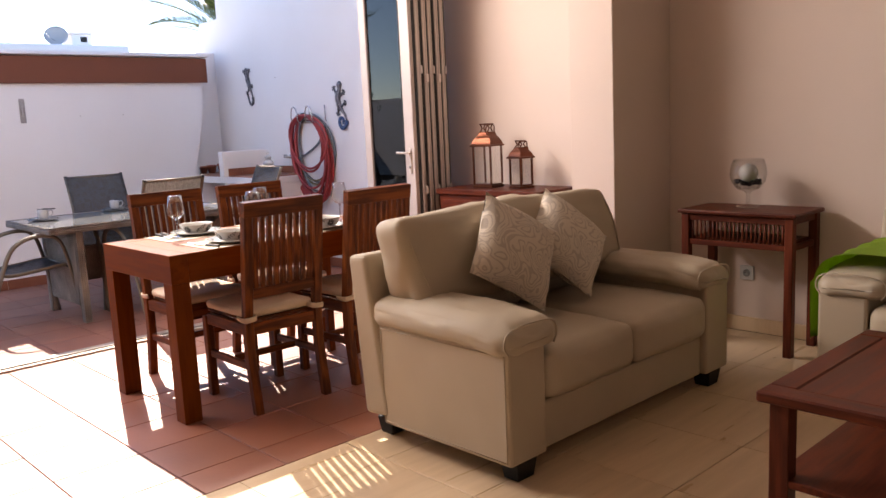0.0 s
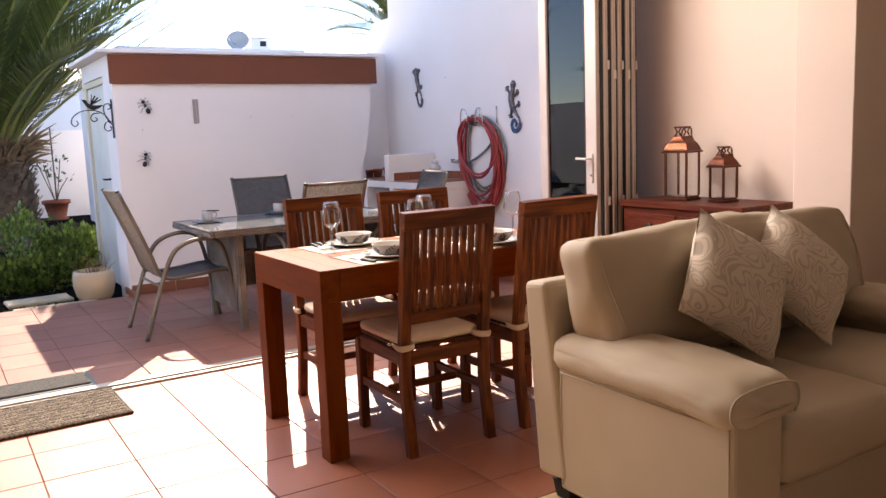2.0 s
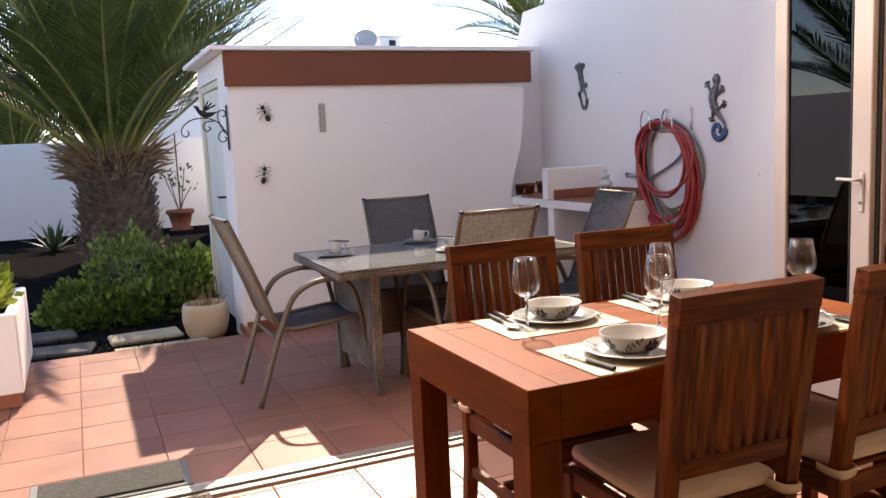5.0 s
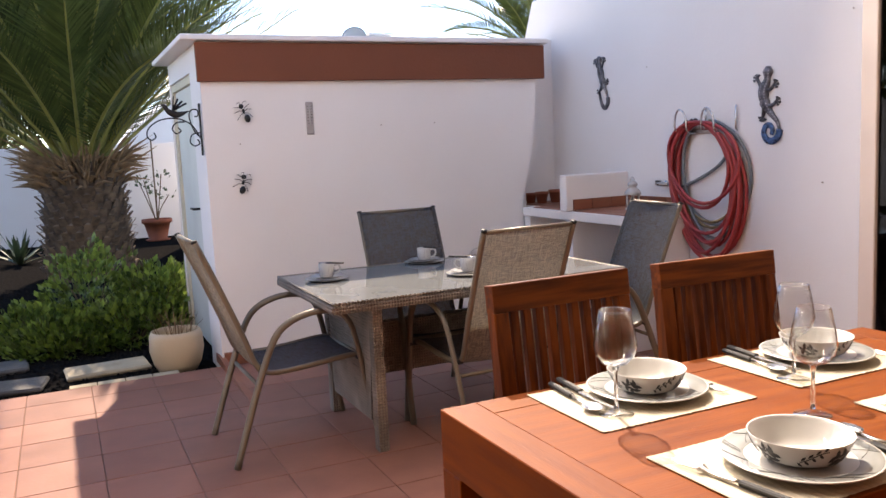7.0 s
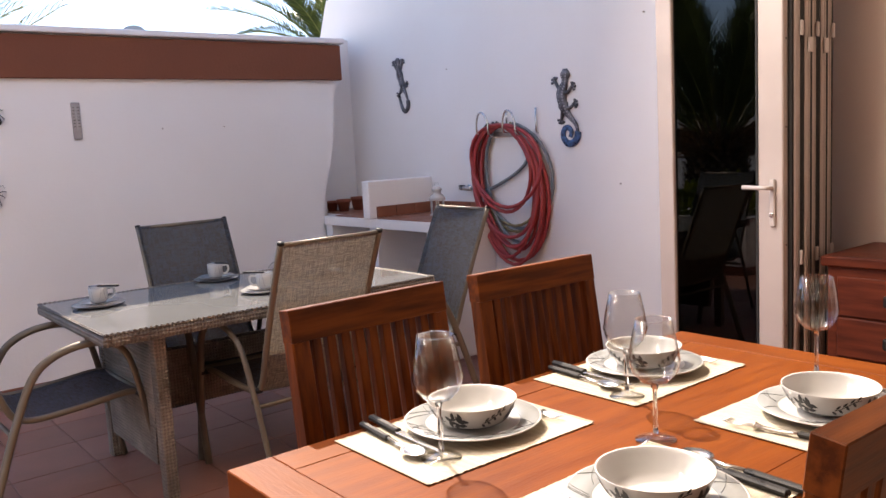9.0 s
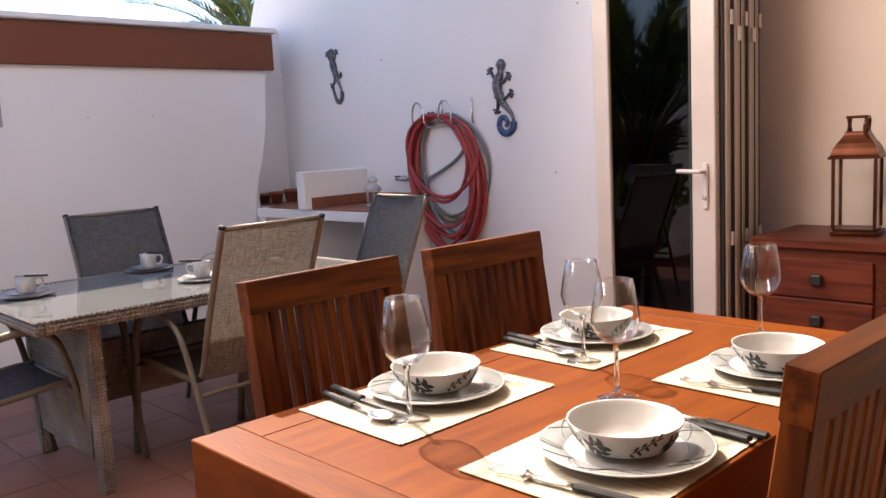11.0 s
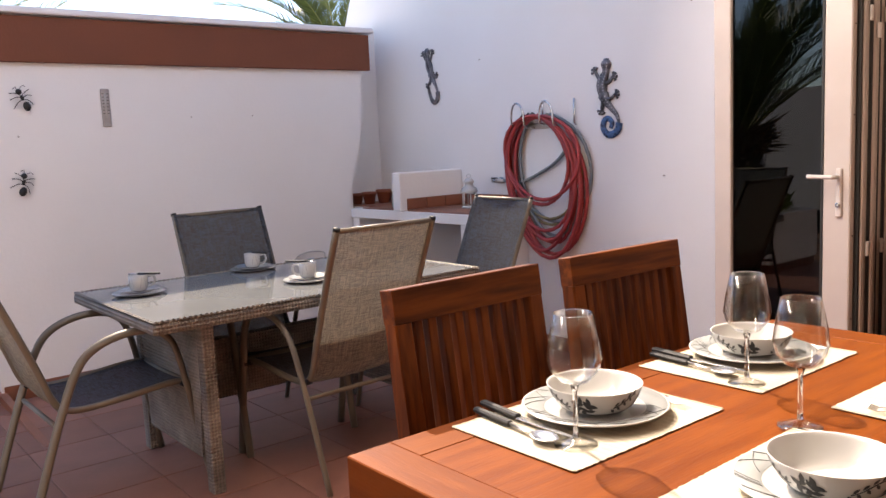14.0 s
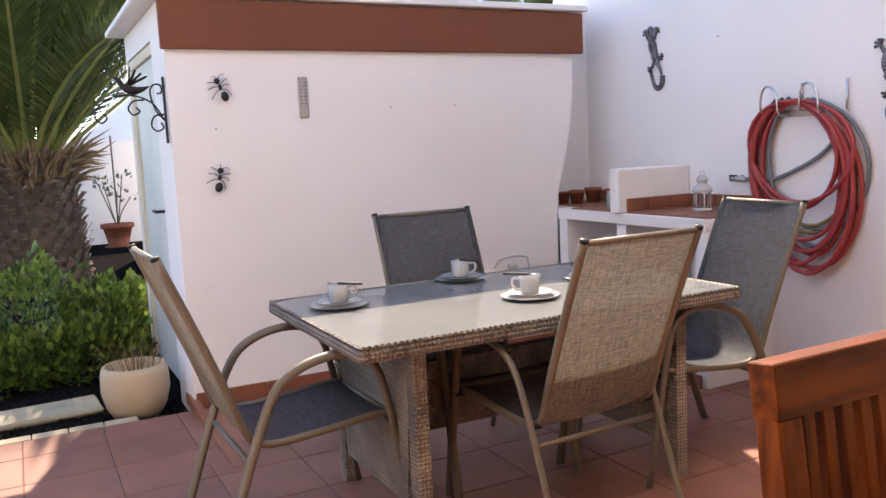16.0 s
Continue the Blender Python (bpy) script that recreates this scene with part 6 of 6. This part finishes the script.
def bush(label, m, blobs, count, leaf, mat, seed):
    t = thing("shrub", m, label, "shrub")
    rnd_ = random.Random(seed)
    bm = bmesh.new()
    for k in range(40):
        c, sp = rnd_.choice(blobs)
        q = Vector(c) + Vector(((rnd_.random() - 0.5) * sp[0] * 1.4, (rnd_.random() - 0.5) * sp[1] * 1.4, sp[2] * (0.4 + 0.5 * rnd_.random())))
        joined(bm, tube([(c[0] * 0.7, c[1] * 0.7, -0.03), (Vector(c) * 0.5 + q * 0.5), q], [0.008, 0.005, 0.002], 4))
    tagged(part("twig_cluster", finish(bm), M_TWIG, t), kind="stuff")
    bm = bmesh.new()
    for c, sp in blobs:
        leaf_cloud(bm, c, sp, count, leaf, rnd_)
    part("foliage", bm, mat, t)
    return t


bush("dense green garden shrub on black gravel", pose(1.05, 9.55, -0.06), [((-0.05, 0.1, 0.1), (0.42, 0.45, 0.62)), ((0.4, 0.0, 0.05), (0.36, 0.42, 0.48)), ((-0.45, -0.05, 0.0), (0.36, 0.42, 0.34)), ((0.2, -0.32, 0.0), (0.4, 0.3, 0.34)), ((-0.25, -0.35, 0.0), (0.4, 0.28, 0.26)), ((0.62, 0.25, 0.05), (0.24, 0.3, 0.42))], 1150, 0.062, M_LEAF, 4)

# planter with a yellow-green shrub
pl_ = thing("planter", pose(-0.12, 7.28, 0), "white rendered masonry planter with terracotta foot", "planter")
part("wall", box(-0.42, -0.52, 0.08, 0.40, -0.46, 0.52, 0.008), M_WHITE, pl_)
part("wall", box(-0.42, 0.46, 0.08, 0.40, 0.52, 0.52, 0.008), M_WHITE, pl_)
part("wall", box(0.34, -0.459, 0.08, 0.40, 0.459, 0.52, 0.008), M_WHITE, pl_)
part("wall", box(-0.42, -0.459, 0.08, -0.36, 0.459, 0.52, 0.008), M_WHITE, pl_)
part("foot", box(-0.40, -0.50, 0.001, 0.38, 0.50, 0.079, 0.004), M_SKIRT, pl_, "terracotta tiled foot")
part("soil", box(-0.36, -0.459, 0.3, 0.34, 0.459, 0.46), M_GRAVEL, pl_)
bush("yellow-green leafy shrub in the white planter", pose(-0.10, 7.25, 0.462), [((0.05, -0.1, 0.05), (0.26, 0.28, 0.30)), ((0.1, 0.2, 0.02), (0.22, 0.24, 0.30)), ((-0.2, 0, 0.05), (0.24, 0.34, 0.34))], 330, 0.075, M_LEAFY, 8)

# beige pot with dry grass by the shed
bp = thing("garden_pot", pose(1.44, 8.14, -0.059), "large beige round-bellied pot with dry grass", "pot")
part("pot", lathe([(0, 0.0), (0.115, 0.0), (0.15, 0.06), (0.172, 0.15), (0.168, 0.24), (0.155, 0.275), (0.145, 0.275), (0.155, 0.235), (0.155, 0.2), (0, 0.19)], 36), material("beige_clay", (0.56, 0.45, 0.31), (0.50, 0.39, 0.26), 5, 0.65, 0.15, 60), bp)
bm = bmesh.new()
rnd = random.Random(2)
for k in range(34):
    a, r = rnd.random() * 6.283, rnd.random() * 0.1
    p = Vector((r * math.cos(a), r * math.sin(a), 0.19))
    q = p + Vector((math.cos(a) * 0.16 * rnd.random(), math.sin(a) * 0.16 * rnd.random(), 0.10 + 0.14 * rnd.random()))
    joined(bm, tube([p, (p + q) / 2 + Vector((0, 0, 0.03)), q], [0.003, 0.002, 0.001], 4))
part("dry_grass", finish(bm), M_DEAD, bp, "dry straw-coloured grass")

# potted sapling by the garden wall
tp = thing("potted_plant", pose(2.33, 17.5, -0.059) @ Matrix.Scale(0.74, 4), "young staked plant in a terracotta pot", "potted plant")
part("pot", lathe([(0, 0), (0.26, 0.0), (0.28, 0.03), (0.2, 0.035), (0.29, 0.4), (0.34, 0.41), (0.34, 0.5), (0.3, 0.5), (0.27, 0.42), (0, 0.4)], 28), M_POT, tp)
part("stake", tube([(0.02, 0, 0.4), (0.02, 0, 2.35)], 0.018, 6), M_TWIG, tp)
bm = bmesh.new()
rnd = random.Random(7)
for k in range(5):
    a = k * 1.3
    joined(bm, tube(curve([(0, 0, 0.4), (0.12 * math.cos(a), 0.12 * math.sin(a), 0.75), (0.32 * math.cos(a), 0.32 * math.sin(a), 1.05 + 0.12 * k)], 4), 0.012, 5))
tagged(part("twig_cluster", finish(bm), M_TWIG, tp), kind="stuff")
bm = bmesh.new()
for k in range(5):
    a = k * 1.3
    leaf_cloud(bm, (0.30 * math.cos(a), 0.30 * math.sin(a), 0.95 + 0.12 * k), (0.2, 0.2, 0.2), 11, 0.10, rnd)
part("foliage", bm, M_AGAVE, tp)


def agave(x, y, size, seed):
    t = thing("agave", pose(x, y, -0.06), "spiky grey-green agave on gravel", "agave", "agaves in the garden")
    rnd_ = random.Random(seed)
    for k in range(22):
        a = k * 2.4
        e = 0.35 + 1.1 * (k / 22)
        d = Vector((math.cos(a) * math.cos(e), math.sin(a) * math.cos(e), math.sin(e)))
        s = Vector((-math.sin(a), math.cos(a), 0))
        ln = size * (0.8 + 0.3 * rnd_.random())
        bm = bmesh.new()
        rows = []
        for q, w in ((0, 0.05), (0.3, 0.065), (0.65, 0.045), (1.0, 0.004)):
            c = d * ln * q + Vector((0, 0, -0.12 * q * q * ln))
            rows.append([bm.verts.new(c - s * w * size), bm.verts.new(c - Vector((0, 0, 0.02 * size))), bm.verts.new(c + s * w * size)])
        for r0, r1 in zip(rows, rows[1:]):
            for j in range(2):
                bm.faces.new((r0[j], r0[j + 1], r1[j + 1], r1[j]))
        part("leaf", finish(bm, True), M_AGAVE, t)


agave(0.25, 15.6, 0.58, 1)
agave(-0.6, 12.5, 0.5, 3)

M_DULL = material("grey_stone", (0.10, 0.09, 0.08), (0.06, 0.055, 0.05), 8, 0.9, 0.5, 50)
# stepping stones and kerb at the patio's edge
for x, y, w, d, a in ((1.02, 8.42, 0.52, 0.30, 4), (0.42, 8.28, 0.46, 0.3, -8), (0.28, 8.85, 0.5, 0.32, 5), (-0.4, 8.5, 0.6, 0.4, 10)):
    t = thing("stepping_stone", pose(x, y, -0.0595, 0, 0, a), "pale rough stone slab set in black gravel", "paving slab", "slabs at the patio edge")
    bm = box(-w / 2, -d / 2, 0, w / 2, d / 2, 0.035, 0.012)
    bmesh.ops.subdivide_edges(bm, edges=bm.edges[:], cuts=2, use_grid_fill=True)
    for v in bm.verts:
        if v.co.z > 0.001:
            v.co += Vector((1, 1, 0.5)) * 0.008 * noise.noise(v.co * 9 + Vector((x, y, 0)))
    part("slab", finish(bm), M_STONE if x > 0.9 else M_DULL, t)
for k in range(4):
    structure("trim_kerb", box(0.78 + k * 0.16, Y_S + 0.021, -0.06, 0.935 + k * 0.16, Y_S + 0.10, -0.004, 0.004), M_STONE, "pale ceramic edging tile at the patio's edge", "kerb")

# loose lava stones, uncountable
bm = bmesh.new()
rnd = random.Random(31)
for k in range(5200):
    yy = 7.98 + 5.0 * rnd.random() ** 1.6
    xx = -1.6 + 3.25 * rnd.random()
    r = 0.008 + 0.016 * rnd.random() ** 2
    c = Vector((xx, yy, -0.059))
    v = [bm.verts.new(c + Vector((r * math.cos(a) * (0.7 + 0.6 * rnd.random()), r * math.sin(a) * (0.7 + 0.6 * rnd.random()), 0))) for a in (0, 2.1, 4.2)]
    top = bm.verts.new(c + Vector((0, 0, r * (0.6 + 0.7 * rnd.random()))))
    for j in range(3):
        bm.faces.new((v[j], v[(j + 1) % 3], top))
tagged(link("gravel", finish(bm), M_GRAVEL), "loose black lava gravel", "gravel", "", "stuff")

# ---- garden wall, neighbouring houses ----
structure("wall_garden_west", box(-6.2, 5.3, -0.1, -6.0, 18.19, 1.9), M_WHITE, "white garden boundary wall", "wall")
structure("wall_garden", box(-14, 18.2, -0.1, 14, 18.4, 1.62, 0.01), M_WHITE, "white garden boundary wall", "wall")
nb = thing("neighbour_house", pose(0, 0, 0), "low white flat-roofed neighbouring house", "house")
part("wall", box(2.8, 13.2, -0.1, 5.7, 16.8, 2.70, 0.02), M_WHITE, nb)
part("wall", box(5.72, 13.6, -0.1, 9.5, 16.8, 2.58, 0.02), M_WHITE, nb)
chim = part("chimney", box(4.93, 13.5, 2.701, 5.24, 13.9, 2.89, 0.01), M_WHITE, nb)
part("vent", box(5.06, 13.49, 2.77, 5.16, 13.499, 2.85), M_BLACK, chim)
part("roof_slab", box(4.90, 13.46, 2.891, 5.27, 13.94, 2.92, 0.008), M_WHITE, nb)
sd = thing("satellite_dish", pose(4.74, 13.6, 2.701) @ Matrix.Scale(0.8, 4), "grey-white satellite dish on the roof", "satellite dish")
part("mast", tube([(0, 0, 0), (0, 0, 0.22)], 0.02, 8), M_STEEL, sd)
part("dish", moved(lathe([(0, 0.0), (0.1, 0.012), (0.18, 0.04), (0.215, 0.065), (0.215, 0.07), (0.18, 0.047), (0.1, 0.02), (0, 0.008)], 28), pose(-0.02, -0.04, 0.17, 62, 0, -25)), material("dish_paint", (0.42, 0.42, 0.42), None, 4, 0.5), sd)
part("arm", tube([(0, 0, 0.1), (-0.2, -0.2, 0.14), (-0.26, -0.24, 0.22)], 0.008, 6), M_STEEL, sd)
gh = thing("neighbour_house", pose(0, 0, 0), "white gabled house beyond the garden wall", "house")
bm = bmesh.new()
prof = [(1.2, -0.1), (9, -0.1), (9, 3.3), (4.2, 3.3), (1.2, 0.9)]
for y in (24.0, 30.0):
    for x, z in prof:
        bm.verts.new((x, y, z))
bm.verts.ensure_lookup_table()
k = len(prof)
bm.faces.new(bm.verts[:k]), bm.faces.new(bm.verts[k:])
for i in range(k):
    j = (i + 1) % k
    bm.faces.new((bm.verts[i], bm.verts[j], bm.verts[k + j], bm.verts[k + i]))
part("wall", finish(bm), M_WHITE, gh)


# ---- floor tiles ----
def tiles(parent, mat, xa, xb, ya, yb, size, ox, oy, depth=0.006, gap=JOINT):
    """Separate tiles on a grid through (ox, oy), cut at the edges; alike ones share a mesh."""
    meshes = {}
    k0, k1 = math.floor((xa - ox) / size), math.ceil((xb - ox) / size)
    j0, j1 = math.floor((ya - oy) / size), math.ceil((yb - oy) / size)
    for k in range(k0, k1):
        for j in range(j0, j1):
            x0, x1 = max(ox + k * size + gap / 2, xa), min(ox + (k + 1) * size - gap / 2, xb)
            y0, y1 = max(oy + j * size + gap / 2, ya), min(oy + (j + 1) * size - gap / 2, yb)
            if x1 - x0 < 0.02 or y1 - y0 < 0.02:
                continue
            key = (round(x1 - x0, 3), round(y1 - y0, 3))
            if key not in meshes:
                me = bpy.data.meshes.new("tile")
                bm = box(-key[0] / 2, -key[1] / 2, -depth, key[0] / 2, key[1] / 2, 0, min(0.0025, gap * 0.4))
                bm.to_mesh(me)
                bm.free()
                me.materials.append(mat)
                meshes[key] = me
            ob = new("tile", meshes[key])
            ob.parent = parent
            ob.location = ((x0 + x1) / 2, (y0 + y1) / 2, 0.0005 * noise.noise(Vector((k, j, 0.5))))


tiles(slab_in, M_TERRA_IN, 0.10, X_R - 0.016, Y_B + 0.004, 5.018, TILE, 0.555, 4.985)
tiles(slab_in, M_TERRA_IN, -2.59, -0.155, Y_B + 0.004, 5.018, TILE, 0.555, 4.985)
tiles(slab_pat, M_TERRA, -0.6, X_G - 0.004, 5.184, Y_S - 0.002, TILE, 0.555, 5.184)
tiles(slab_liv, M_BEIGE, -1.2, X_R - 0.016, -0.6, Y_B - 0.002, 0.49, 2.36, 1.95, 0.006, 0.003)
